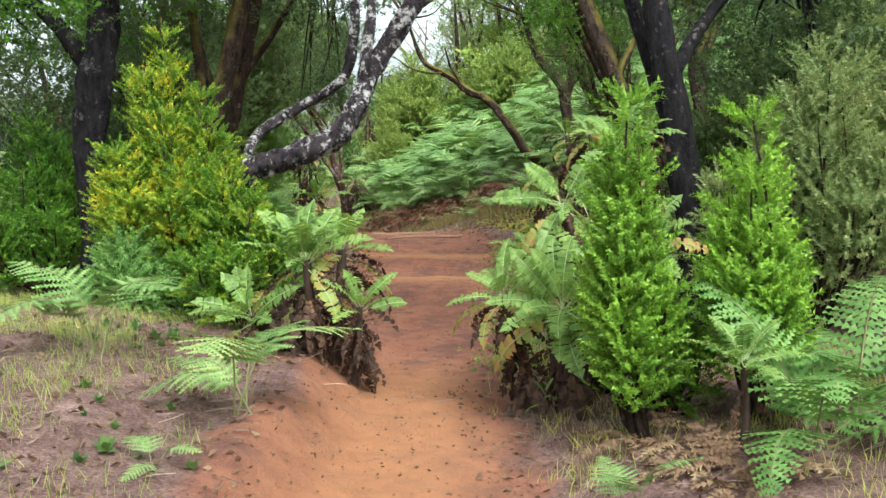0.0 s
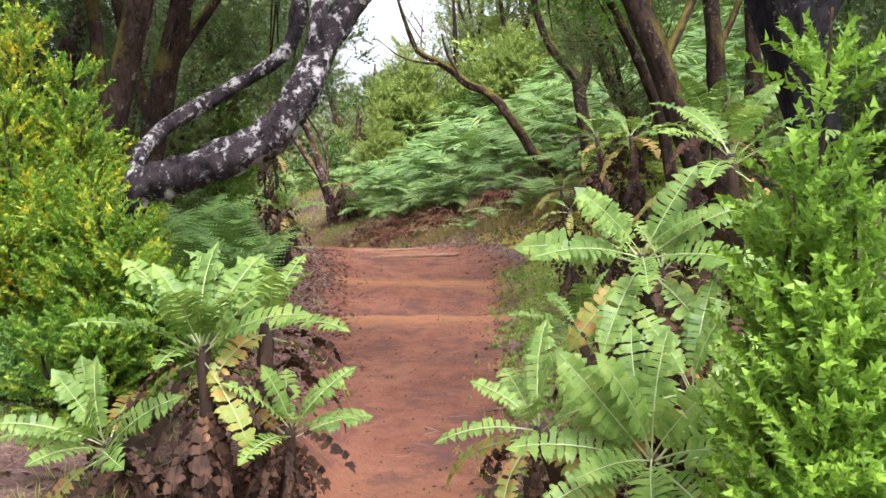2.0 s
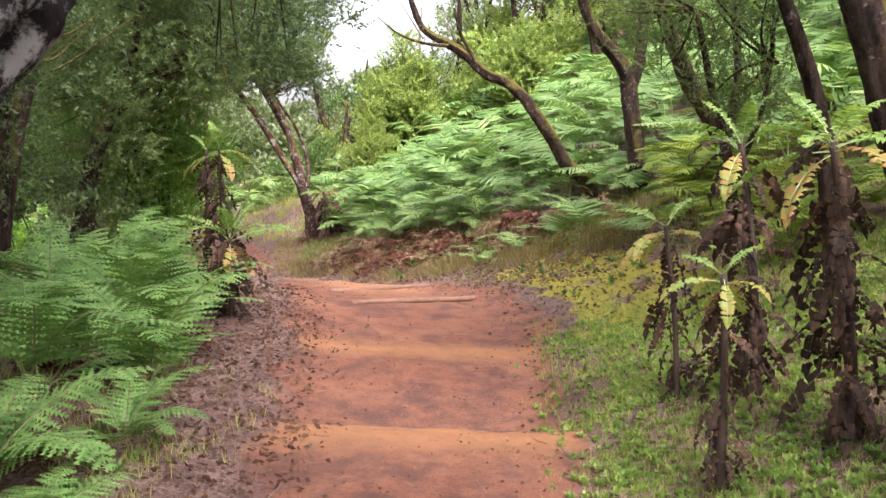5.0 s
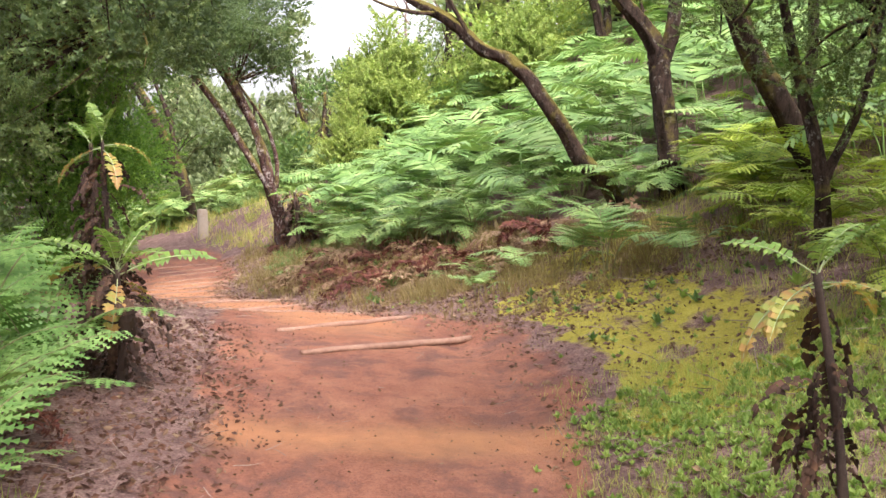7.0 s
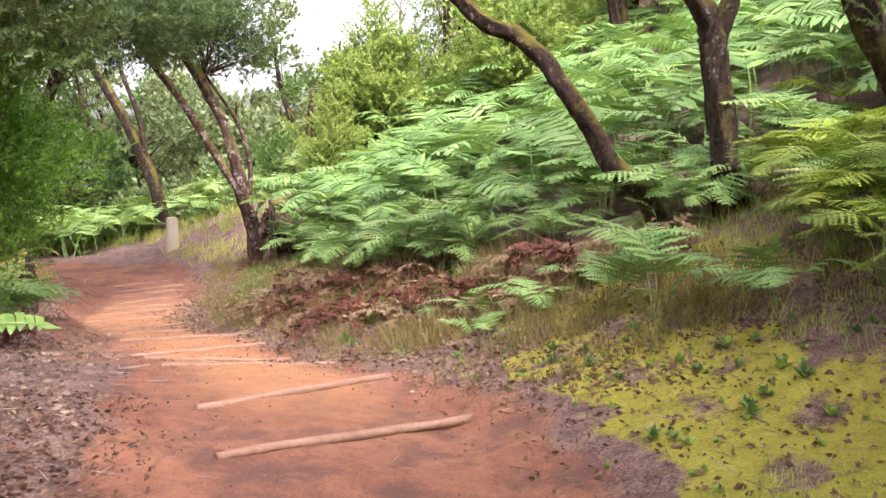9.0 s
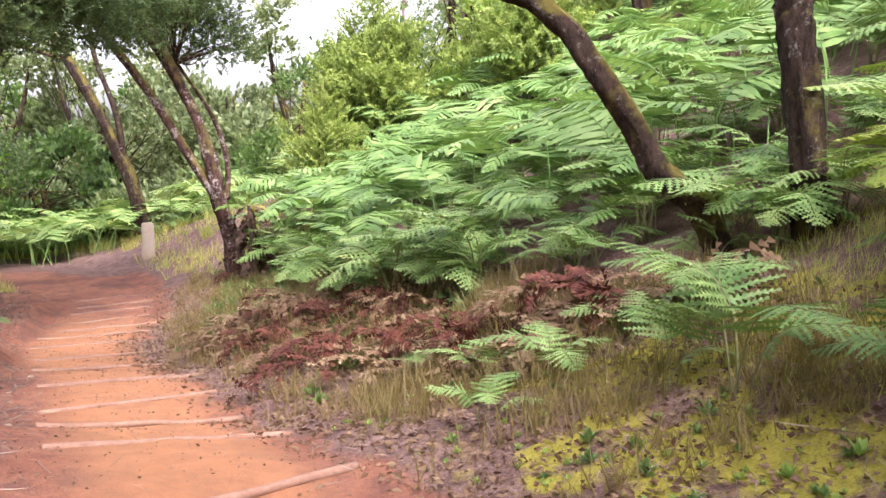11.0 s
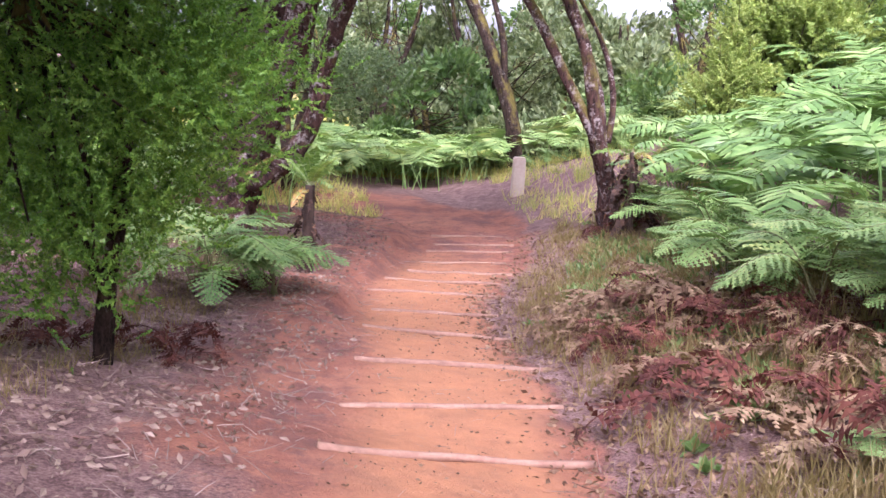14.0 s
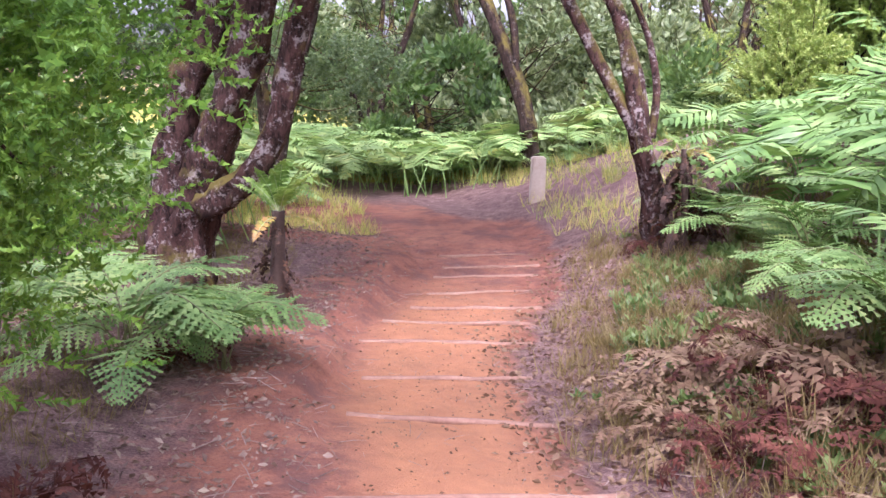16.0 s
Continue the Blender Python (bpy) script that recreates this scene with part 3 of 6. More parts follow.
def build_ground():
    dy = np.concatenate([np.linspace(-400, -12, 14), np.arange(-10, -3, 0.5), np.arange(-3, 26, 0.08), np.arange(26, 60, 0.6), np.linspace(62, 900, 16)])
    near = np.arange(-3.2, 3.2, 0.08)
    dx = np.concatenate([np.linspace(-700, -24, 14), np.arange(-22, -7, 1.0), np.arange(-7, -3.2, 0.25), near, np.arange(3.25, 9, 0.25), np.arange(9, 24, 1.0), np.linspace(26, 700, 14)])
    yy, dd = np.meshgrid(dy, dx, indexing="ij")
    xx = np.interp(yy, LINE_Y, LINE_X) + dd
    zz = ground_z(xx, yy)
    far = ease(24, 90, np.maximum(np.abs(dd), np.abs(yy - 12) - 20))
    zz = zz * (1 - far) + far * np.where((dd > 0) & (xx > 0), 6.5, -1.0)
    v = np.stack([xx, yy, zz], axis=2).reshape(-1, 3)
    ny, nx = yy.shape
    idx = np.arange(ny * nx).reshape(ny, nx)
    a, b, c, d = idx[:-1, :-1], idx[:-1, 1:], idx[1:, 1:], idx[1:, :-1]
    f = np.concatenate([np.stack([a, b, c], 2).reshape(-1, 3), np.stack([a, c, d], 2).reshape(-1, 3)])
    me = Geo().add(settle(v), f).mesh("ground", [M_GROUND], True)
    half = np.interp(yy, HALF_Y, HALF_W) + 0.14 * wave(xx, yy, 1.9) + 0.06 * wave(xx, yy, 5.3)
    ad = np.abs(dd)
    path = 1 - ease(half - 0.32, half + 0.34, ad)
    # bare trodden earth left of the steps, and the turn by the post
    bare = ease(13.5, 15.5, yy) * (1 - ease(27, 30, yy)) * (dd < 0) * (1 - ease(0.9, 2.4, ad)) * (0.72 + 0.2 * wave(xx, yy, 2.3))
    path = path * (1 - ease(26.3, 28.0, yy)) * (1 - 0.42 * ease(8.55, 8.8, yy + 0.12 * dd) * (1 - ease(9.6, 10.3, yy)) * (1 - ease(0.5, 0.9, ad)))
    bay = ease(23, 24.5, yy) * (1 - ease(27.0, 28.4, yy + 0.15 * dd)) * (dd < 0.3) * (1 - ease(3.5, 6.0, ad)) * 0.7
    path = np.maximum(np.maximum(path, bare), bay)
    moss = (0.78 + 0.3 * wave(xx, yy, 3.7)) * (1 - ease(0.5, 1.0, np.abs(yy - 12.2) / 3.0)) * (dd > 0) * ease(half, half + 0.3, ad) * (1 - ease(2.2, 3.4, ad))
    moss = np.maximum(moss, (0.68 + 0.3 * wave(xx, yy, 3.3)) * (1 - ease(0.4, 1.0, np.abs(yy - 15.2) / 2.4)) * ease(1.4, 1.9, dd) * (1 - ease(3.2, 4.2, dd)))
    moss = np.maximum(moss, 0.8 * ease(29.5, 31.5, yy) * (1 - ease(90, 140, yy)))
    sand = np.exp(-((yy - 10.65 + 0.05 * wave(xx, yy, 3)) / 0.24) ** 2) + np.exp(-((yy - 8.35 + 0.1 * dd) / 0.3) ** 2) + 0.9 * (1 - ease(2.6, 4.2, np.abs(yy - 0.6))) * (1 - ease(0.1, 0.7, ad)) + 0.85 * ease(12.5, 14.5, yy) * (1 - ease(22, 24, yy)) * (1 - ease(0.3, 0.75, ad))
    col = np.stack([path, moss, np.clip(sand, 0, 1), np.ones_like(path)], axis=2).reshape(-1, 4)
    layer = me.color_attributes.new("zone", "FLOAT_COLOR", "POINT")
    layer.data.foreach_set("color", col.astype(np.float32).ravel())
    return tagged(new("ground", me), "red trodden earth path with leaf litter and moss beside", "ground", kind="structure")


build_ground()

# ---------------------------------------------------------------- log steps and marker post


def log_step(left, right, radius=0.045):
    (x0, y0), (x1, y1) = left, right
    mx, my = (x0 + x1) / 2, (y0 + y1) / 2
    z = gz(mx, my)
    geo = Geo()
    n = 6
    pts = [(x0 + (x1 - x0) * i / n - mx, y0 + (y1 - y0) * i / n - my, gz(x0, y0) * (1 - i / n) + gz(x1, y1) * i / n - z + radius * -0.1 + random.uniform(-0.006, 0.006)) for i in range(n + 1)]
    pts = settle([(p[0] + mx, p[1] + my, p[2] + z) for p in pts])
    centre = pts[n // 2].copy()
    tube(geo, pts - centre, [radius * random.uniform(0.85, 1.1) for _ in pts], 9, 3, 0.06, seed=int(my * 100))
    ob = new("log_step", geo.mesh("log_step", [M_LOG], True))
    ob.location = centre
    tagged(ob, "weathered pale log laid across the earth path", "step", "log steps on the path")


LOGS = [((-0.49, 12.3), (0.69, 13.25)), ((-0.84, 13.25), (0.12, 14.6)), ((-1.45, 14.75), (-0.38, 15.36)), ((-1.80, 15.55), (-0.85, 16.27)), ((-2.19, 16.55), (-1.27, 17.04)),
        ((-2.62, 17.46), (-1.65, 17.96)), ((-3.25, 18.75), (-2.26, 19.0)), ((-3.61, 19.65), (-2.75, 20.08)), ((-4.2, 20.75), (-3.12, 21.05)), ((-4.38, 21.43), (-3.28, 21.67)),
        ((-4.44, 22.03), (-3.49, 22.28)), ((-4.59, 22.66), (-3.83, 22.97)), ((-4.87, 23.42), (-4.02, 23.7)), ((-4.99, 23.92), (-4.15, 24.14)), ((-5.26, 24.48), (-4.5, 24.7))]
for i, (a, b) in enumerate(LOGS):
    log_step(a, b if i < 2 else (b[0], b[1] + 0.34), 0.023 if i < 2 else 0.021)


def marker_post(x, y):
    post = thing("marker_post", (x, y, gz(x, y)), "short square weathered stone post beside the path", "post", turn=28)
    bm = bmesh.new()
    bmesh.ops.create_cube(bm, size=1.0, matrix=Matrix.Translation((0, 0, 0.21)) @ Matrix.Diagonal((0.19, 0.19, 0.72, 1)))
    bmesh.ops.bevel(bm, geom=list(bm.edges), offset=0.018, segments=2, affect="EDGES")
    for v in bm.verts:
        v.co.x *= 1 - 0.08 * v.co.z
        v.co.y *= 1 - 0.08 * v.co.z
    me = bpy.data.meshes.new("shaft")
    bm.to_mesh(me)
    bm.free()
    me.materials.append(M_CONCRETE)
    part("shaft", me, post)


marker_post(-5.31, 27.9)

# ---------------------------------------------------------------- trees


def crown_mesh(blobs, mat, size, density, template=SPRIG_LIGHT, hang=0.0, base=(0, 0, 0), seed=1, clump=26):
    """Foliage: clumps of shoots in the blobs (centre, radii), open between the clumps."""
    g = np.random.default_rng(seed)
    geo = Geo()
    for (c, r) in blobs:
        c, r = np.asarray(c, float) - base, np.asarray(r, float)
        k = max(4, int(density * (r[0] * r[1] * r[2]) ** (2 / 3)))
        d = unit(g.normal(0, 1, (k, 3)))
        centre = c + d * r * (g.uniform(0.25, 1.0, (k, 1)) ** 0.6) * g.uniform(0.8, 1.12, (k, 1))
        out = unit(centre - c + np.array((0, 0, 0.25 - hang)) * r.mean())
        n = k * clump
        o = np.repeat(out, clump, axis=0)
        at = np.repeat(centre, clump, axis=0) + g.normal(0, 1, (n, 3)) * max(size, 0.2) * np.array((0.8, 0.8, 0.55)) - o * size * 0.3
        way = unit(o * 0.8 + g.normal(0, 0.55, (n, 3)) + np.array((0, 0, 0.35 - 1.2 * hang)))
        geo.add(*spread(*template, frames(way, g.uniform(0, 6.28, n), size * g.uniform(0.6, 1.25, n), at)))
    return geo.mesh("crown", [mat])


def heath_tree(base, limbs, blobs, label, bark, leaf, size=0.2, density=36, hang=0.0, seed=1, name="tree", group="", twigs=6, clump=26, template=SPRIG_LIGHT, far=False):
    """limbs: lists of (point, radius) in the world; the first is the trunk."""
    tree = thing(name, base, label, "tree", group)
    base = settle(base)
    limbs = [[(settle(p), r) for p, r in limb] for limb in limbs]
    blobs = [(settle(c), r) for c, r in blobs]
    for i, limb in enumerate(limbs):
        geo = Geo()
        pts = np.array([p for p, _ in limb], float) - base
        tube(geo, pts, [r for _, r in limb], 16 if i == 0 else 12, 10, 0.15, seed=seed + i)
        part("trunk" if i == 0 else "limb", geo.mesh("trunk", [bark], True), tree)
    g = np.random.default_rng(seed + 50)
    ends = [np.array(limb[-1][0], float) - base for limb in limbs]
    for c, r in blobs:
        mass = Geo()
        c2, r = np.asarray(c, float) - base, np.asarray(r, float)
        near = min(ends, key=lambda e: np.linalg.norm(e - c2))
        for k in range(twigs):
            end = c2 + unit(g.normal(0, 1, 3)) * r * g.uniform(0.4, 0.95)
            mid = near * 0.45 + end * 0.55 + g.normal(0, 0.12, 3) * r.mean()
            if far:
                limb = limbs[k % len(limbs)]
                w = g.uniform(0.1, 0.9)
                near = np.array(limb[-3][0], float) * (1 - w) + np.array(limb[-2][0], float) * w - base
                mid = near * 0.5 + end * 0.5 + np.array((0, 0, -0.1)) + g.normal(0, 0.1, 3)
                tube(mass, [near, mid, end], [0.016, 0.009, 0.004], 4, 3, 0.05, seed=k)
            else:
                geo = Geo()
                tube(geo, [near, mid, end], [0.022, 0.011, 0.004], 5, 4, 0.05, seed=k)
                part("branch", geo.mesh("branch", [bark], True), tree)
        if twigs and far:
            part("twig_mass", mass.mesh("twig_mass", [bark], True), tree)["kind"] = "stuff"
    if blobs:
        part("crown", crown_mesh(blobs, leaf, size, density, template, hang, base, seed, clump), tree)
    return tree


# the lichened tree whose limb bends low beside the path and arches over it
heath_tree((-0.75, 4.45, gz(-0.75, 4.45) - 0.05), [
    [((-0.8, 4.48, 0.1), 0.103), ((-0.78, 4.45, 0.6), 0.090), ((-0.7, 4.4, 1.0), 0.082), ((-0.57, 4.35, 1.22), 0.077), ((-0.38, 4.33, 1.29), 0.077), ((-0.2, 4.31, 1.34), 0.077), ((0.03, 4.33, 1.44), 0.074), ((0.14, 4.35, 1.53), 0.072), ((0.24, 4.42, 1.69), 0.071), ((0.33, 4.71, 1.94), 0.069), ((0.49, 4.76, 2.16), 0.065), ((0.63, 4.8, 2.38), 0.062), ((0.76, 4.9, 2.68), 0.052), ((0.9, 5.1, 3.13), 0.034)],
    [((-0.6, 4.36, 1.22), 0.039), ((-0.61, 4.56, 1.39), 0.034), ((-0.54, 4.78, 1.53), 0.033), ((-0.33, 4.88, 1.66), 0.033), ((-0.08, 4.86, 1.78), 0.033), ((0.08, 4.84, 1.89), 0.034), ((0.14, 4.84, 2.06), 0.036), ((0.18, 4.84, 2.29), 0.034), ((0.19, 4.95, 2.65), 0.026)],
    [((0.24, 4.55, 1.75), 0.039), ((0.28, 4.55, 1.96), 0.039), ((0.32, 4.6, 2.19), 0.036), ((0.34, 4.71, 2.46), 0.030)],
], [((0.6, 4.9, 4.4), (1.5, 1.3, 0.7)), ((-0.6, 5.2, 4.0), (1.3, 1.2, 0.7)), ((-1.3, 5.3, 2.75), (0.7, 0.6, 0.4))], "leaning tree with lichened grey bark and a low bent limb", M_BARK_LICHEN, M_HEATH_DARK, seed=11)

# left trunk by the pale ferns
heath_tree((-2.1, 5.5, gz(-2.1, 5.5) - 0.05), [
    [((-2.1, 5.5, 0.2), 0.13), ((-2.14, 5.5, 0.8), 0.115), ((-2.16, 5.5, 1.3), 0.11), ((-2.08, 5.5, 1.8), 0.12), ((-1.98, 5.55, 2.3), 0.11), ((-1.9, 5.6, 3.2), 0.08)],
    [((-2.06, 5.5, 1.95), 0.07), ((-2.4, 5.45, 2.4), 0.05), ((-2.9, 5.4, 2.7), 0.035)],
], [((-2.3, 5.4, 2.75), (1.1, 1.0, 0.55)), ((-1.5, 5.6, 3.0), (0.9, 0.9, 0.6)), ((-3.1, 5.6, 2.5), (0.8, 0.7, 0.5))], "dark-barked heath tree with moss on its trunk", M_BARK_BLACK, M_HEATH, seed=21)

# dark trunks behind the bent limb
heath_tree((-1.55, 5.9, gz(-1.55, 5.9) - 0.05), [
    [((-1.55, 5.9, 0.2), 0.092), ((-1.4, 5.85, 0.9), 0.079), ((-1.2, 5.82, 1.5), 0.073), ((-1.0, 5.8, 2.1), 0.066), ((-0.8, 5.9, 2.9), 0.059), ((-0.7, 6.0, 4.0), 0.040)],
    [((-1.25, 5.83, 1.4), 0.040), ((-1.35, 6.1, 2.1), 0.036), ((-1.5, 6.3, 3.2), 0.026)],
], [((-0.8, 6.2, 3.9), (1.4, 1.3, 0.8)), ((-1.9, 6.6, 3.4), (1.2, 1.1, 0.7))], "dark leaning heath tree with mossy bark", M_BARK, M_HEATH_DARK, seed=31)
heath_tree((-1.95, 8.0, gz(-1.95, 8.0) - 0.05), [
    [((-1.95, 8.0, 0.2), 0.105), ((-1.75, 7.95, 1.0), 0.091), ((-1.45, 7.9, 1.95), 0.084), ((-1.2, 7.9, 2.8), 0.070), ((-1.1, 8.0, 4.0), 0.049)],
    [((-1.6, 7.93, 1.5), 0.049), ((-1.85, 8.1, 2.3), 0.042), ((-2.1, 8.3, 3.4), 0.028)],
    [((-1.4, 7.9, 2.0), 0.042), ((-0.9, 8.1, 2.7), 0.032), ((-0.5, 8.4, 3.5), 0.021)],
], [((-1.2, 8.3, 3.6), (1.5, 1.3, 0.9)), ((-2.3, 8.5, 2.9), (1.1, 1.2, 0.9)), ((-0.6, 7.8, 2.8), (0.6, 0.6, 0.4)), ((-0.97, 12.0, 2.5), (0.5, 0.6, 0.45)), ((-1.5, 12.8, 2.1), (0.5, 0.6, 0.5))], "dark heath tree with a forked mossy trunk", M_BARK, M_HEATH_DARK, seed=41)
heath_tree((-3.2, 9.4, gz(-3.2, 9.4) - 0.05), [
    [((-3.2, 9.4, 0.1), 0.112), ((-3.0, 9.4, 1.0), 0.098), ((-2.9, 9.4, 2.0), 0.091), ((-2.5, 9.5, 3.2), 0.070), ((-2.3, 9.6, 4.3), 0.042)],
    [((-2.95, 9.4, 1.5), 0.049), ((-3.5, 9.5, 2.4), 0.035), ((-3.8, 9.7, 3.3), 0.021)],
], [((-2.5, 9.6, 3.7), (1.7, 1.5, 1.0)), ((-3.9, 9.8, 2.8), (1.3, 1.3, 1.1)), ((-3.4, 10.6, 2.0), (1.1, 1.2, 1.0))], "dark heath tree with dense dull-green foliage", M_BARK, M_HEATH_DARK, seed=51)

# thick charred trunk on the right
heath_tree((2.42, 3.75, gz(2.42, 3.75) - 0.05), [
    [((2.52, 3.75, 0.3), 0.108), ((2.49, 3.75, 0.9), 0.089), ((2.43, 3.75, 1.5), 0.079), ((2.32, 3.75, 2.0), 0.077), ((2.25, 3.8, 2.6), 0.070), ((2.17, 3.9, 3.6), 0.063)],
    [((2.43, 3.78, 1.3), 0.051), ((2.27, 3.95, 1.9), 0.048), ((2.07, 4.05, 2.6), 0.038), ((1.97, 4.1, 3.3), 0.028)],
    [((2.37, 3.75, 1.8), 0.038), ((2.77, 3.9, 2.3), 0.033), ((3.27, 4.0, 2.6), 0.018)],
], [((2.3, 4.0, 3.6), (1.2, 1.1, 0.7)), ((3.1, 4.3, 2.35), (0.75, 0.7, 0.55)), ((3.6, 4.6, 1.9), (0.8, 0.7, 0.7))], "thick tree trunk with blackened bark", M_BARK_BLACK, M_HEATH_DARK, seed=61)

# trunks on the bank further on
BANK = [((3.05, 7.9), (2.55, 7.8, 1.9), (2.15, 7.8, 2.9), (1.9, 7.9, 4.0), 0.085), ((3.35, 8.9), (3.25, 8.8, 2.1), (3.2, 8.9, 3.0), (3.1, 9.0, 4.2), 0.075), ((4.2, 10.9), (4.3, 11.1, 2.4), (4.35, 11.1, 3.4), (4.4, 11.1, 4.6), 0.09), ((3.9, 9.3), (3.75, 9.3, 2.2), (3.7, 9.3, 3.2), (3.6, 9.3, 4.3), 0.065)]
for i, (b, p1, p2, p3, r) in enumerate(BANK):
    z = gz(*b)
    heath_tree((*b, z - 0.05), [[((*b, z - 0.05), r * 1.25), (tuple((np.array((*b, z)) + np.array(p1)) / 2), r), (p1, r * 0.95), (p2, r * 0.85), (p3, r * 0.6)],
                                [(p1, r * 0.5), ((p1[0] + 0.35, p1[1] + 0.3, p1[2] + 0.6), r * 0.4), ((p1[0] + 0.6, p1[1] + 0.5, p1[2] + 1.4), r * 0.25)]],
               [((p3[0], p3[1], p3[2] + 0.1), (1.2, 1.1, 0.7)), ((p1[0] + 0.6, p1[1] + 0.7, p1[2] + 1.2), (0.8, 0.8, 0.6))], "dark upright heath tree on the bank", M_BARK, M_HEATH_DARK, seed=70 + i, group="trees on the bank")
# low dark foliage hanging from the bank trees
heath_tree((3.0, 9.2, gz(3.0, 9.2)), [[((3.0, 9.2, 0.5), 0.06), ((2.75, 9.0, 1.6), 0.045), ((2.3, 8.8, 2.5), 0.035), ((1.8, 8.6, 3.1), 0.02)]],
           [((1.85, 8.3, 2.55), (0.5, 0.5, 0.42)), ((2.4, 8.8, 2.6), (0.5, 0.5, 0.5)), ((1.6, 7.3, 2.75), (0.5, 0.5, 0.35))], "slender heath tree with dark feathery foliage", M_BARK, M_HEATH, seed=81, size=0.16)

# bushy dark heath in front of the forked tree
heath_tree((3.15, 12.1, gz(3.15, 12.1) - 0.05), [[((3.15, 12.1, 0.6), 0.055), ((3.1, 12.1, 1.3), 0.045), ((2.95, 12.2, 1.9), 0.035), ((2.8, 12.3, 2.6), 0.02)], [((3.1, 12.1, 1.2), 0.03), ((3.3, 11.95, 1.7), 0.025), ((3.4, 11.9, 2.2), 0.015)]],
           [((2.72, 12.36, 2.3), (0.42, 0.4, 0.38)), ((3.2, 11.9, 2.0), (0.45, 0.4, 0.4)), ((2.4, 12.6, 2.65), (0.35, 0.35, 0.3)), ((3.0, 11.6, 2.6), (0.5, 0.5, 0.4))], "bushy dark green heath tree on the bank", M_BARK, M_HEATH_DULL, seed=86, size=0.13, density=120, template=SPRIG)

# leaning tree and forked tree on the ferny slope
heath_tree((2.22, 16.33, gz(2.22, 16.33) - 0.05), [
    [((2.25, 16.33, 0.55), 0.098), ((2.12, 16.34, 0.8), 0.082), ((1.99, 16.34, 1.02), 0.074), ((1.76, 16.35, 1.2), 0.072), ((1.61, 16.36, 1.47), 0.070), ((1.41, 16.36, 1.72), 0.066), ((1.24, 16.37, 1.94), 0.064), ((1.02, 16.38, 2.12), 0.061), ((0.76, 16.39, 2.22), 0.057), ((0.54, 16.39, 2.4), 0.051), ((0.28, 16.4, 2.55), 0.045), ((0.0, 16.41, 2.7), 0.041), ((-0.13, 16.41, 2.96), 0.033), ((-0.29, 16.42, 3.46), 0.021)],
    [((0.64, 16.35, 2.32), 0.029), ((0.57, 16.36, 2.47), 0.025), ((0.46, 16.36, 2.65), 0.021), ((0.38, 16.36, 2.95), 0.012)],
    [((0.31, 16.34, 2.52), 0.021), ((0.03, 16.35, 2.54), 0.015), ((-0.3, 16.36, 2.64), 0.011), ((-0.58, 16.37, 2.84), 0.005)],
    [((0.42, 16.46, 2.46), 0.016), ((0.08, 16.47, 2.63), 0.011), ((-0.14, 16.47, 2.86), 0.007)],
], [((-0.3, 16.4, 4.1), (1.3, 1.2, 0.6)), ((0.9, 16.4, 5.0), (1.2, 1.2, 0.7))], "leaning tree with a curved mossy dark trunk", M_BARK, M_HEATH_DARK, seed=91)
heath_tree((2.65, 16.1, gz(2.65, 16.1) - 0.05), [
    [((2.66, 16.1, 0.6), 0.127), ((2.64, 16.12, 0.95), 0.102), ((2.59, 16.2, 1.5), 0.094), ((2.53, 16.24, 1.95), 0.098), ((2.51, 16.25, 2.19), 0.090), ((2.35, 16.25, 2.44), 0.070), ((2.14, 16.26, 2.66), 0.066), ((1.98, 16.27, 2.96), 0.057), ((1.82, 16.27, 3.46), 0.041)],
    [((2.55, 16.25, 2.11), 0.070), ((2.64, 16.24, 2.36), 0.070), ((2.68, 16.24, 2.67), 0.066), ((2.71, 16.24, 3.02), 0.057), ((2.74, 16.24, 3.51), 0.041)],
    [((2.35, 16.25, 2.46), 0.021), ((2.35, 16.25, 2.59), 0.015), ((2.32, 16.26, 2.7), 0.004)],
], [((1.8, 16.3, 4.2), (1.4, 1.3, 0.7)), ((2.7, 16.2, 4.2), (1.3, 1.2, 0.7))], "forked tree with a straight mossy trunk", M_BARK, M_HEATH_DARK, seed=101)
heath_tree((3.75, 13.8, gz(3.75, 13.8) - 0.05), [
    [((3.75, 13.8, 1.0), 0.093), ((3.5, 13.75, 1.4), 0.084), ((3.2, 13.6, 1.8), 0.081), ((2.9, 13.45, 2.2), 0.074), ((2.65, 13.4, 2.8), 0.062), ((2.5, 13.4, 3.8), 0.043)],
    [((3.4, 13.7, 1.5), 0.043), ((3.5, 13.6, 2.2), 0.037), ((3.4, 13.5, 3.0), 0.031), ((3.3, 13.4, 4.0), 0.019)],
], [((2.9, 13.6, 3.7), (0.7, 0.7, 0.4)), ((3.7, 13.7, 3.1), (0.5, 0.5, 0.35))], "dark leaning tree with twiggy dull foliage", M_BARK, M_HEATH_DARK, seed=111)

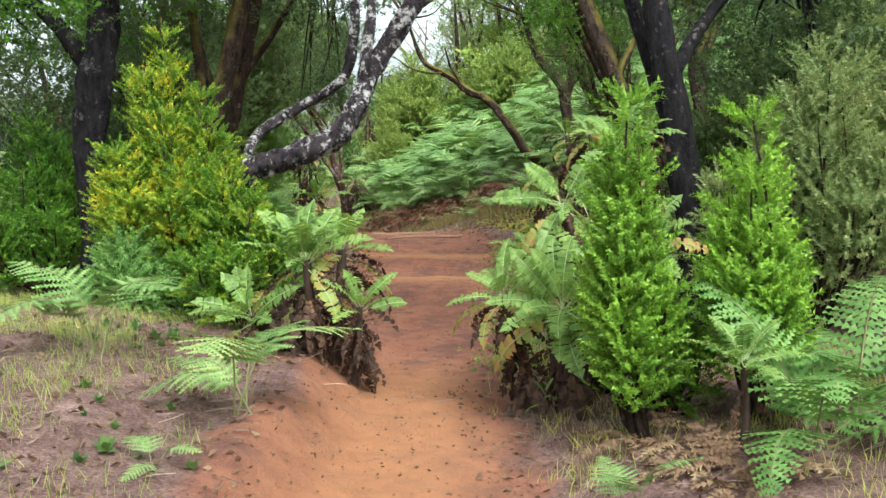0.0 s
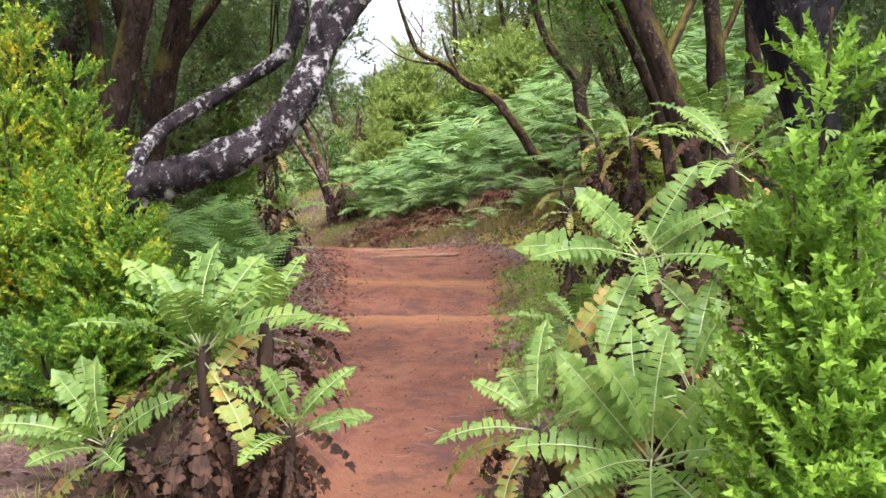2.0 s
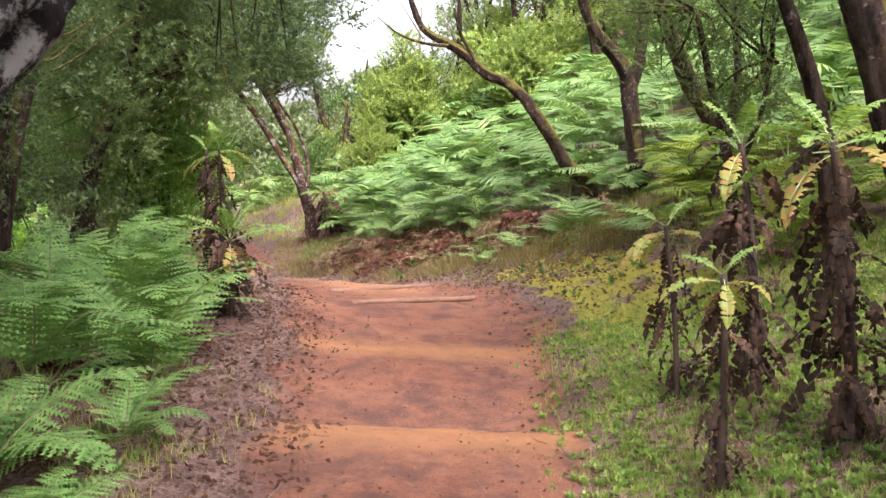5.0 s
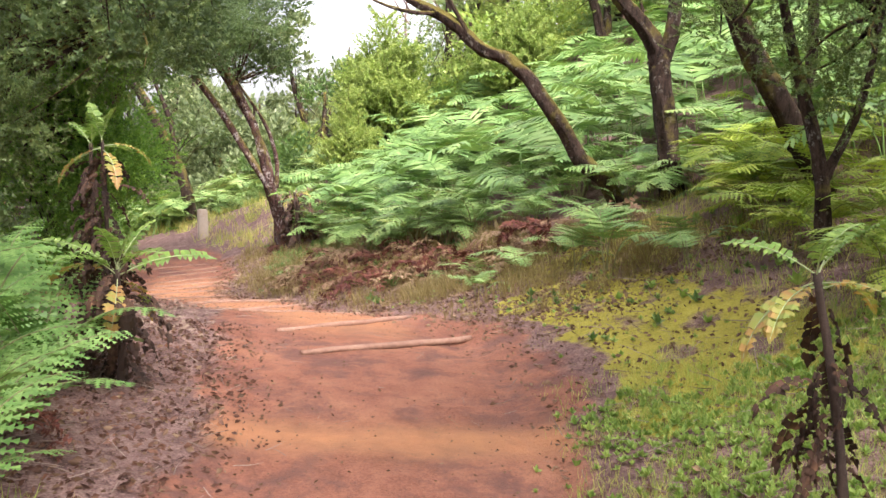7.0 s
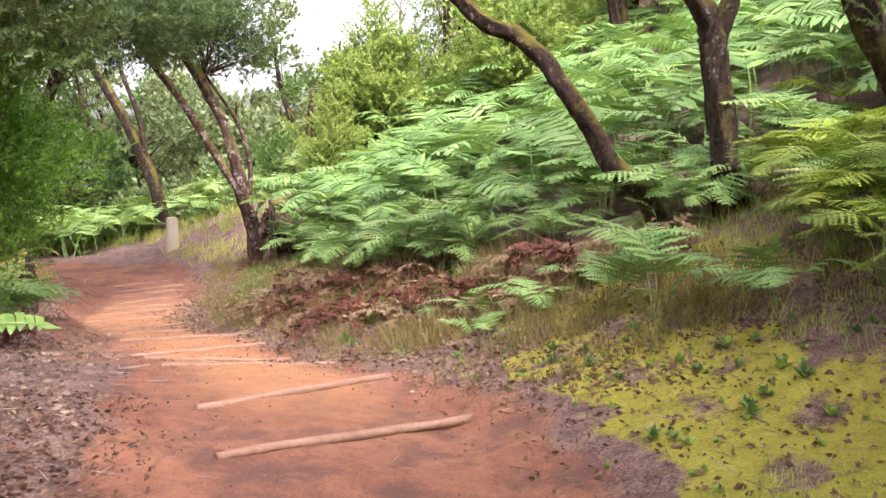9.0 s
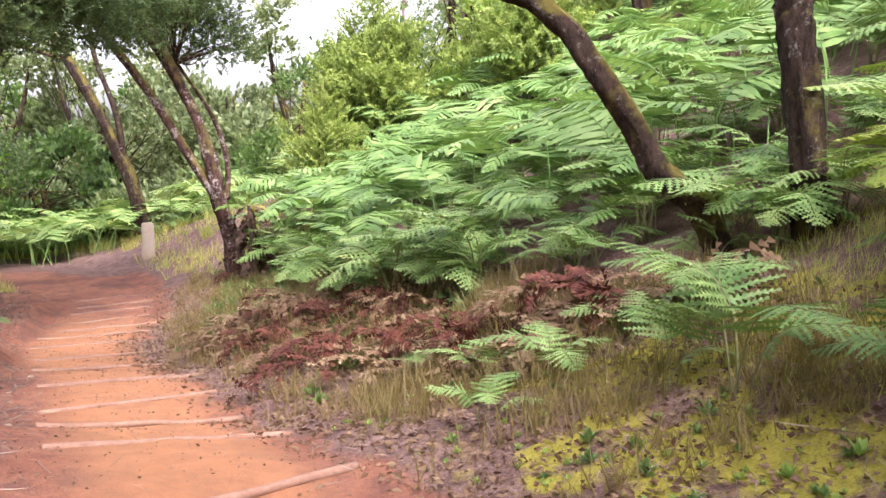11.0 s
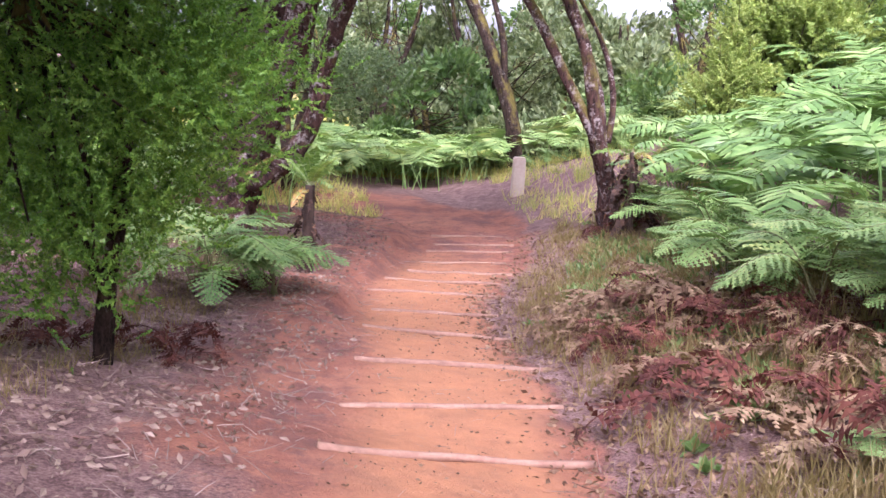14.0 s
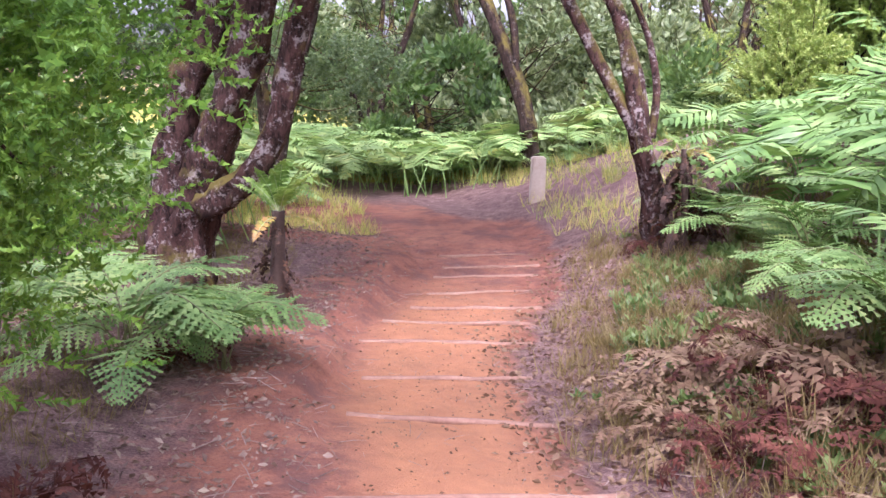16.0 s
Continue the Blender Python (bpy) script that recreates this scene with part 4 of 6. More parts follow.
# trees by the post
heath_tree((-2.95, 24.3, gz(-2.95, 24.3) - 0.05), [
    [((-2.95, 24.30, -0.75), 0.133), ((-2.98, 24.20, -0.20), 0.099), ((-3.11, 24.00, 0.40), 0.080), ((-3.29, 24.00, 1.20), 0.073), ((-3.63, 24.00, 2.00), 0.066), ((-4.17, 24.10, 3.00), 0.053), ((-4.86, 24.20, 4.00), 0.033)],
    [((-3.09, 24.00, 0.30), 0.066), ((-3.48, 24.00, 0.95), 0.056), ((-4.00, 24.00, 1.80), 0.053), ((-4.68, 24.00, 2.70), 0.047), ((-5.39, 24.00, 3.50), 0.033)],
    [((-3.03, 24.10, 0.10), 0.060), ((-3.2, 24.20, 0.90), 0.049), ((-3.6, 24.30, 1.70), 0.047), ((-4.15, 24.40, 2.60), 0.040), ((-4.80, 24.60, 3.60), 0.026)],
    [((-3.04, 24.20, 0.30), 0.040), ((-3.05, 24.30, 0.80), 0.033), ((-3.25, 24.40, 1.40), 0.026), ((-3.7, 24.40, 2.10), 0.020)],
], [((-4.4, 24.3, 3.9), (1.7, 1.5, 0.8)), ((-5.4, 24.0, 3.5), (1.2, 1.2, 0.6)), ((-3.3, 24.8, 3.7), (1.1, 1.1, 0.6)), ((-4.0, 24.3, 2.9), (1.0, 0.9, 0.45)), ((-5.0, 24.2, 2.9), (1.0, 0.9, 0.5)), ((-3.93, 24.9, 2.7), (0.9, 0.8, 0.45)), ((-3.4, 25.2, 2.45), (0.6, 0.6, 0.4)), ((-3.1, 23.4, 2.9), (0.7, 0.7, 0.4))], "group of leaning brown trunks on one root", M_BARK_RED, M_HEATH_DARK, seed=121, density=75)
heath_tree((-6.2, 30.2, gz(-6.2, 30.2) - 0.05), [
    [((-6.2, 30.2, -0.7), 0.14), ((-6.35, 30.2, 0.1), 0.12), ((-6.75, 30.2, 1.2), 0.10), ((-7.3, 30.2, 2.3), 0.09), ((-7.9, 30.2, 3.3), 0.06), ((-8.8, 30.2, 4.2), 0.04)],
    [((-6.5, 30.2, 0.5), 0.07), ((-6.6, 30.2, 1.5), 0.06), ((-6.95, 30.2, 2.6), 0.05), ((-7.1, 30.3, 3.8), 0.03)],
    [((-7.4, 30.2, 2.5), 0.04), ((-8.3, 30.1, 2.8), 0.03), ((-9.3, 30.0, 2.95), 0.02)],
], [((-8.3, 30.3, 4.2), (1.8, 1.5, 0.7)), ((-7.0, 30.5, 4.4), (1.2, 1.2, 0.6))], "slender dark leaning tree with bare lower limbs", M_BARK, M_HEATH_DARK, seed=131)
# many-stemmed mossy tree above the bare earth
EB = (-5.63, 20.65)
heath_tree((*EB, gz(*EB) - 0.05), [
    [((-5.69, 20.65, -0.85), 0.234), ((-5.64, 20.65, -0.30), 0.185), ((-5.46, 20.60, 0.20), 0.161), ((-5.20, 20.55, 0.70), 0.146), ((-4.98, 20.55, 1.20), 0.146), ((-4.84, 20.55, 1.90), 0.127), ((-4.65, 20.65, 3.00), 0.088)],
    [((-5.84, 20.65, -0.80), 0.194), ((-5.86, 20.65, -0.10), 0.155), ((-5.77, 20.65, 0.50), 0.146), ((-5.64, 20.65, 0.95), 0.146), ((-5.37, 20.65, 1.30), 0.127), ((-5.14, 20.65, 1.90), 0.116), ((-4.95, 20.75, 3.00), 0.078)],
    [((-5.43, 20.55, 0.05), 0.116), ((-5.12, 20.50, 0.18), 0.097), ((-4.84, 20.45, 0.40), 0.092), ((-4.64, 20.45, 0.80), 0.088), ((-4.51, 20.45, 1.40), 0.082), ((-4.23, 20.45, 2.00), 0.068), ((-3.85, 20.55, 3.00), 0.039)],
    [((-5.75, 20.75, 0.70), 0.078), ((-5.79, 20.85, 1.30), 0.073), ((-5.68, 20.85, 2.00), 0.068), ((-5.45, 20.95, 3.00), 0.049)],
    [((-5.26, 20.65, 0.60), 0.068), ((-5.18, 20.80, 1.20), 0.068), ((-5.06, 20.85, 2.00), 0.058), ((-4.75, 20.95, 3.00), 0.039)],
], [((-5.18, 20.85, 3.5), (1.8, 1.6, 0.8)), ((-6.48, 20.95, 3.2), (1.2, 1.2, 0.8)), ((-3.98, 20.55, 3.3), (1.0, 0.9, 0.6)), ((-4.2, 20.8, 2.7), (1.0, 0.9, 0.45)), ((-5.7, 21.0, 2.7), (1.0, 0.9, 0.5)), ((-3.4, 21.2, 2.8), (0.9, 0.8, 0.4)), ((-4.5, 20.2, 2.75), (1.2, 1.0, 0.45)), ((-4.3, 22.4, 3.0), (1.3, 1.3, 0.5)), ((-6.3, 20.4, 2.2), (0.9, 0.9, 0.7)), ((-4.15, 20.3, 2.35), (0.75, 0.7, 0.35)), ((-4.0, 19.4, 2.7), (0.8, 0.8, 0.4)), ((-3.94, 22.2, 2.45), (0.8, 0.8, 0.35))], "many-stemmed tree with lichened and mossy twisted trunks", M_BARK_RED, M_HEATH_DARK, seed=141, density=75)
# feathery heath tree leaning over the left of the path
heath_tree((-3.35, 16.05, gz(-3.35, 16.05) - 0.03), [
    [((-3.35, 16.05, -0.35), 0.05), ((-3.3, 16.05, 0.1), 0.042), ((-3.25, 16.1, 0.7), 0.04), ((-3.3, 16.15, 1.5), 0.035), ((-3.2, 16.2, 2.4), 0.025)],
    [((-3.3, 16.05, 0.05), 0.03), ((-3.5, 15.9, 0.6), 0.028), ((-3.6, 15.8, 1.4), 0.02)],
], [((-3.5, 15.95, 0.35), (0.55, 0.5, 0.4)), ((-3.35, 16.1, 0.75), (0.7, 0.6, 0.5)), ((-3.2, 16.15, 1.4), (0.75, 0.65, 0.55)), ((-3.4, 16.1, 1.9), (0.7, 0.6, 0.45)), ((-4.0, 15.8, 1.2), (0.6, 0.6, 0.8)), ((-2.95, 16.0, 1.1), (0.55, 0.5, 0.45))], "feathery green heath tree with thin stems", M_BARK, M_HEATH_MID, seed=151, size=0.15, density=130, clump=26, template=SPRIG)

# dull feathery tree behind it, hanging over the verge
heath_tree((-3.9, 14.6, gz(-3.9, 14.6) - 0.05), [
    [((-3.9, 14.6, -0.2), 0.11), ((-3.7, 14.6, 0.8), 0.09), ((-3.4, 14.7, 1.7), 0.08), ((-3.1, 14.9, 2.6), 0.06), ((-2.9, 15.1, 3.6), 0.03)],
    [((-3.5, 14.65, 1.4), 0.05), ((-2.9, 14.9, 1.9), 0.035), ((-2.4, 15.3, 2.2), 0.02)],
], [((-2.9, 15.2, 3.3), (1.1, 1.1, 0.7)), ((-3.2, 14.5, 2.5), (0.9, 0.9, 0.7)), ((-2.6, 15.6, 2.5), (0.8, 0.9, 0.55)), ((-3.6, 14.3, 1.4), (0.8, 0.8, 0.7)), ((-3.0, 13.6, 3.1), (1.0, 1.0, 0.7)), ((-2.1, 13.9, 3.2), (0.8, 0.8, 0.5)), ((-2.5, 14.6, 2.0), (0.6, 0.7, 0.7)), ((-2.5, 16.6, 3.2), (1.0, 1.1, 0.6)), ((-2.9, 16.6, 2.5), (0.8, 0.9, 0.6)), ((-3.3, 15.9, 2.5), (0.9, 0.8, 0.6)), ((-4.2, 15.4, 2.2), (0.9, 0.9, 0.9))], "dull green feathery heath tree hanging over the verge", M_BARK, M_HEATH_DULL, seed=161, density=42)

# ---------------------------------------------------------------- heath shrubs


def heath_shrub(base, height, width, leaf, label, seed, plumes=14, shoots=110, size=0.11, lean=(0, 0), name="heath_shrub", low=0.15):
    g = np.random.default_rng(seed)
    z = gz(*base) - 0.03
    bush = thing(name, (*base, z), label, "shrub")
    leaves = Geo()
    for i in range(plumes):
        a = g.uniform(0, 6.28)
        rr = width * 0.5 * math.sqrt(g.uniform(0, 1)) if i else 0
        top = height * (1 - 0.55 * (rr / (width * 0.5)) ** 1.5) * g.uniform(0.8, 1.0) if i else height
        end = np.array((math.cos(a) * rr + lean[0] * top, math.sin(a) * rr + lean[1] * top, top))
        mid = np.array((end[0] * 0.75, end[1] * 0.75, top * 0.5)) + g.normal(0, 0.04, 3)
        stem = Geo()
        line = tube(stem, [(g.uniform(-0.05, 0.05), g.uniform(-0.05, 0.05), 0), mid, end], [0.013, 0.009, 0.003], 5, 6)
        part("stem", stem.mesh("stem", [M_BARK], True), bush)
        u = low + (1 - low) * g.uniform(0, 1, shoots) ** 0.8
        idx = np.clip(u * (len(line) - 1), 0, len(line) - 2)
        k = idx.astype(int)
        at = line[k] + (line[k + 1] - line[k]) * (idx - k)[:, None]
        tan = unit(line[k + 1] - line[k])
        out = g.normal(0, 1, (shoots, 3))
        out = unit(out - tan * np.sum(out * tan, axis=1, keepdims=True))
        reach = (0.30 * width * (1 - u) ** 0.6 + 0.05) * g.uniform(0.1, 1.0, shoots)
        at = at + out * reach[:, None] * 0.8 + tan * reach[:, None] * 0.5
        way = unit(tan * g.uniform(0.3, 1.1, (shoots, 1)) + out * 1.1 + np.array((0, 0, 0.25)))
        leaves.add(*spread(*SPRIG, frames(way, g.uniform(0, 6.28, shoots), size * 1.25 * g.uniform(0.6, 1.3, shoots), at)))
    part("foliage", leaves.mesh("foliage", [leaf]), bush)
    return bush


heath_shrub((1.88, 1.9), 1.62, 0.30, M_HEATH_BRIGHT, "bright green heath shrub with upright plumes", 5, 16, 105, 0.11, low=0.2)
heath_shrub((2.46, 2.0), 1.46, 0.32, M_HEATH_BRIGHT, "bright green feathery heath shrub beside the dark trunk", 6, 18, 95, 0.11, low=0.34)
heath_shrub((-1.25, 4.75), 2.05, 1.0, M_HEATH_YELLOW, "green and yellow heath shrub under the trees", 7, 36, 150)
heath_shrub((-0.66, 4.1), 1.12, 0.7, M_HEATH_YELLOW, "low yellow-green heath shrub under the bent limb", 8, 18, 120)
heath_shrub((-2.75, 5.9), 1.5, 1.1, M_HEATH, "green heath shrub behind the dark trunk", 9, 20, 110, 0.13)
heath_shrub((3.3, 3.6), 1.75, 1.3, M_HEATH_PALE, "pale heath shrub with faded brownish flower heads", 10, 22, 110, 0.14)
heath_shrub((3.0, 5.0), 1.5, 1.0, M_HEATH_DULL, "dull green heath shrub on the bank", 27, 20, 80, 0.14)
heath_shrub((3.5, 5.9), 1.7, 1.1, M_HEATH_DULL, "dull green heath shrub under the bank trees", 28, 20, 80, 0.14)
heath_shrub((3.9, 4.6), 2.3, 1.4, M_HEATH_PALE, "tall pale heath shrub with faded brownish flower heads", 12, 22, 110, 0.14)
heath_shrub((2.08, 2.2), 0.55, 0.42, M_HEATH, "low green heath shrub between the brighter ones", 13, 12, 80, 0.09)
heath_shrub((-1.4, 4.2), 0.55, 0.6, M_FERN_DEEP, "low dense dark green shrub", 14, 16, 70, 0.09)
heath_shrub((-1.02, 4.25), 0.42, 0.55, M_FERN_DEEP, "low dense dark green shrub beside the path", 15, 14, 60, 0.09)
heath_shrub((-1.75, 28.5), 2.9, 1.7, M_HEATH_LIME, "tall light green heath shrub behind the ferns", 16, 26, 60, 0.34)
heath_shrub((0.9, 27.5), 2.2, 1.5, M_HEATH_LIME, "light green heath shrub above the fern slope", 17, 22, 60, 0.34)
heath_shrub((-2.2, 26.6), 2.0, 0.9, M_HEATH_LIME, "upright light green heath shrub behind the leaning trunks", 19, 18, 60, 0.22)
heath_shrub((-4.2, 33.5), 2.2, 1.6, M_HEATH_LIME, "light green heath shrub beyond the post", 18, 20, 60, 0.34)

# ---------------------------------------------------------------- giant sow-thistles
LOBED = [lobed_leaf_mesh("leaf", M_ROSETTE, M_MIDRIB, 20 + i, 12 + i % 3, r, d, 0.135) for i, (r, d) in enumerate([(1.25, 0.6), (1.0, 0.7), (0.75, 0.8), (0.4, 0.8), (0.1, 0.9)])]
LOBED_YELLOW = [lobed_leaf_mesh("leaf", M_ROSETTE_YELLOW, M_MIDRIB, 30 + i, 11, r, d, 0.11) for i, (r, d) in enumerate([(0.3, 1.3), (-0.3, 1.0)])]
LOBED_DEAD = [lobed_leaf_mesh("dead_leaf", M_ROSETTE_DEAD, M_ROSETTE_DEAD, 40 + i, 8, r, d, 0.085, 0.7) for i, (r, d) in enumerate([(-0.4, 1.2), (-1.1, 0.45), (0.1, 1.6), (-1.25, 0.3)])]


def sow_thistle(at, head_z, size, leaves, label, seed, dead=8, yellow=2, radius=0.03, lean=(0.0, 0.0), low=0, skirt=1.0, name="sow_thistle", tip=(0, 0)):
    """A bare stem with hanging dead leaves and a rosette of long lobed leaves on top. at: the foot; lean: how far the head stands off it."""
    g = random.Random(seed)
    z = gz(*at) - 0.03
    plant = thing(name, (*at, z), label, "plant")
    h = head_z - z
    stem = Geo()
    head = Vector((lean[0], lean[1], h))
    tube(stem, [(0, 0, 0), (lean[0] * 0.4 + 0.01, lean[1] * 0.4, h * 0.5), tuple(head)], [radius * 0.8, radius * 0.65, radius * 0.5], 9, 8, 0.16, seed=seed)
    part("stem", stem.mesh("stem", [M_STEM], True), plant)
    for i in range(leaves):
        ring = i / max(1, leaves - 1)
        kind = min(4, int(ring * 3.4 + low * 0.8))
        s = size * g.uniform(0.85, 1.12) * (0.75 + 0.25 * min(1, ring * 2))
        me = LOBED[kind]
        if i >= leaves - yellow:
            me = g.choice(LOBED_YELLOW)
        leaf = part("leaf", me[0], plant, "", Matrix.Translation(head + Vector((0, 0, -0.05 * ring))) @ pose(0, 0, 0, tip[0], tip[1], 0) @ pose(0, 0, 0, g.uniform(-14, 14), g.uniform(-9, 9), i * 137.5 + g.uniform(-15, 15)) @ Matrix.Scale(s, 4))
        part("midrib", me[1], leaf)
    for i in range(int(dead * 1.7)):
        u = g.uniform(0.06, 1.0) ** 0.75
        spot = Vector((lean[0] * u, lean[1] * u, h * u))
        part("dead_leaf", g.choice(LOBED_DEAD)[0], plant, "brown withered hanging leaf" if i == 0 else "", Matrix.Translation(spot) @ pose(0, 0, 0, g.uniform(-25, 25), g.uniform(-25, 25), g.uniform(0, 360)) @ Matrix.Scale(min(size * g.uniform(0.55, 1.1), h * u + 0.13) * skirt, 4))
    return plant


# cluster of three left of the path
sow_thistle((0.02, 3.25), 0.74, 0.42, 20, "sow-thistle with a fresh green rosette on a brown stem", 1, 32, 3, 0.05, tip=(12, 0))
sow_thistle((-0.18, 3.3), 0.46, 0.34, 13, "small sow-thistle rosette leaning outward", 2, 20, 2, 0.04, (-0.1, -0.2), tip=(30, -15))
sow_thistle((0.26, 3.3), 0.48, 0.30, 10, "small sow-thistle rosette on a dark stem", 3, 22, 1, 0.04, (0.08, -0.08), tip=(22, 10))
sow_thistle((0.12, 3.5), 0.78, 0.38, 9, "sow-thistle rosette with browning leaf tips", 4, 14, 2, 0.045, (0.08, 0.0), tip=(10, 12))
# right side
sow_thistle((1.66, 2.75), 0.60, 0.44, 20, "large spreading sow-thistle rosette with pale midribs", 5, 20, 4, 0.045, (-0.08, -0.2), 1, tip=(42, -14))
sow_thistle((1.38, 2.85), 0.62, 0.36, 11, "sow-thistle with yellowing lower leaves", 6, 18, 4, 0.035, (-0.12, -0.08), 1, tip=(15, -20))
sow_thistle((1.72, 3.25), 1.10, 0.39, 14, "tall sow-thistle with a ring of spreading leaves", 7, 30, 3, 0.035, (-0.09, -0.2), 2, tip=(45, -10))
sow_thistle((2.02, 3.25), 1.41, 0.36, 11, "tall sow-thistle with withered hanging leaves", 8, 34, 2, 0.04, (-0.06, -0.08), 1, tip=(12, 0))
sow_thistle((2.14, 3.33), 0.86, 0.38, 14, "sow-thistle with broad green leaves and dead skirt", 25, 20, 2, 0.04, (-0.05, -0.1), 1, tip=(30, -8))
sow_thistle((1.79, 2.88), 0.73, 0.36, 13, "sow-thistle rosette with brown-edged lower leaves", 26, 16, 3, 0.04, (-0.05, -0.1), 1, tip=(28, -8))
sow_thistle((1.55, 3.5), 0.75, 0.35, 9, "sow-thistle with blue-green leaves", 9, 6, 1, 0.03, (-0.1, 0.1), 1)
sow_thistle((1.95, 4.1), 0.95, 0.42, 11, "sow-thistle with broad leaves beside the path", 10, 26, 4, 0.035, (-0.1, 0.0), 1)
sow_thistle((2.3, 1.55), 0.56, 0.30, 12, "young broad-leaved rosette on the ground", 11, 3, 0, 0.025, (0, -0.05), 1)
sow_thistle((2.42, 6.68), 1.47, 0.44, 14, "tall sow-thistle with a fresh upright rosette", 12, 34, 1, 0.028, (0.25, 0.0), 0)
sow_thistle((2.35, 7.3), 1.42, 0.40, 13, "sow-thistle with orange and brown withered leaves", 13, 40, 3, 0.028, (-0.12, 0.0), 2)
sow_thistle((1.72, 7.15), 0.92, 0.26, 7, "sow-thistle with drooping yellow leaves", 14, 30, 5, 0.024, (0.0, 0.0), 2)
sow_thistle((1.79, 8.35), 0.98, 0.32, 9, "withered sow-thistle with yellow leaves on a dark stem", 15, 20, 5, 0.02, (-0.03, 0.25), 2)
sow_thistle((2.15, 8.1), 1.4, 0.38, 9, "sow-thistle with light green leaves above dry stems", 16, 30, 2, 0.03, (-0.1, 0.0), 1)
# left of the path, further on
sow_thistle((-1.5, 11.55), 1.2, 0.3, 6, "dry sow-thistle with a few yellow leaves", 18, 34, 3, 0.02, (0.02, -0.02), 0)
sow_thistle((-1.38, 11.4), 0.55, 0.48, 12, "light green sow-thistle rosette at the path edge", 19, 20, 3, 0.035, (0.0, 0.0), 1)
sow_thistle((-1.75, 11.9), 1.15, 0.3, 5, "dry sow-thistle stem with brown leaves", 20, 30, 1, 0.02, (0.05, 0.0), 1)
sow_thistle((-4.62, 20.3), 0.1, 0.42, 17, "yellow-green sow-thistle on a stout shaggy stem", 21, 22, 2, 0.09, (0.02, 0.0), -1, 0.7)
sow_thistle((-2.6, 23.8), 0.25, 0.42, 7, "withered sow-thistle with brown hanging leaves", 22, 34, 2, 0.05, (-0.05, 0.0), 2, 1.3)
sow_thistle((1.45, 2.5), 0.16, 0.12, 5, "low green seedling beside the path", 24, 0, 0, 0.008, (0, 0), 1)

# ---------------------------------------------------------------- ferns
FRONDS = [frond_mesh("frond", M_FERN, M_FERN_STALK, 60 + i, 15, 5, r, d, b, w, bend=(0.2, 0.75)) for i, (r, d, b, w) in enumerate([(1.45, 1.6, 0.40, 0.30), (1.35, 1.9, 0.36, 0.33), (1.4, 1.4, 0.42, 0.28), (1.15, 1.5, 0.34, 0.31)])]
FRONDS_SUNLIT = [frond_mesh("frond", M_FERN_SUNLIT, M_FERN_STALK, 260 + i, 14, 5, r, d, b, 0.31, bend=(0.2, 0.75)) for i, (r, d, b) in enumerate([(1.45, 1.5, 0.42), (1.35, 1.8, 0.36), (1.2, 1.5, 0.38)])]
YOUNG = [frond_mesh("frond", M_FERN, M_FERN_STALK, 160 + i, 13, 7, r, d, b, w, bend=(0.2, 0.75)) for i, (r, d, b, w) in enumerate([(1.35, 1.4, 0.36, 0.32), (1.2, 1.5, 0.3, 0.36), (1.0, 1.2, 0.3, 0.32)])]
FRONDS_DEEP = [frond_mesh("frond", M_FERN_DEEP, M_FERN_STALK, 70 + i, 18, 5, r, d, b, w) for i, (r, d, b, w) in enumerate([(1.25, 1.4, 0.2, 0.25), (1.1, 1.6, 0.18, 0.27), (0.9, 1.3, 0.16, 0.24)])]
FRONDS_RED = [frond_mesh("frond", M_FERN_RED, M_FERN_RED, 80 + i, 11, 3, r, d, 0.15, 0.22, 1.0) for i, (r, d) in enumerate([(1.0, 2.6), (0.7, 2.0), (1.2, 3.0)])]
FRONDS_DRY = [frond_mesh("frond", M_FERN_DRY, M_FERN_DRY, 90 + i, 11, 3, r, d, 0.15, 0.24, 0.8) for i, (r, d) in enumerate([(0.6, 1.4), (0.3, 0.8), (0.9, 2.0)])]


def fern(at, size, count, meshes, label, seed, group="", tilt=0.0, name="fern", category="fern", lift=0.0, facing=None, span=360):
    g = random.Random(seed)
    plant = thing(name, (at[0], at[1], gz(*at) - 0.02 + lift), label, category, group)
    for i in range(count):
        turn = i * 360 / count + g.uniform(-30, 30) if facing is None else facing + g.uniform(-span / 2, span / 2)
        part("frond", g.choice(meshes), plant, "", pose(g.uniform(-0.04, 0.04), g.uniform(-0.04, 0.04), 0, g.uniform(-12, 12), tilt + g.uniform(-14, 14), turn) @ Matrix.Scale(size * g.uniform(0.75, 1.15), 4))
    return plant


GREEN, DEEP = "green bracken fern with arching fronds", "dark green fern with long arching fronds"
fern((-0.95, 2.3), 0.74, 4, YOUNG, "young green bracken fern standing in leaf litter", 1)
fern((0.02, 1.62), 0.72, 5, YOUNG, "young light green bracken fern at the path edge", 2)
fern((-0.1, 0.85), 0.24, 3, YOUNG, "small light green fern at the path edge", 3)
fern((1.72, 0.9), 0.42, 3, YOUNG, "small green fern at the path edge", 4)
fern((2.62, 1.5), 0.85, 8, FRONDS_DEEP, DEEP, 5)
fern((2.95, 1.95), 0.95, 8, FRONDS_DEEP, DEEP, 6)
fern((2.12, 1.2), 0.45, 9, FRONDS_DRY, "dead brown bracken lying on the ground", 7, category="dead fern", name="dead_fern")
fern((1.95, 1.75), 0.4, 5, FRONDS_DRY, "dead brown bracken lying on the ground", 8, category="dead fern", name="dead_fern")
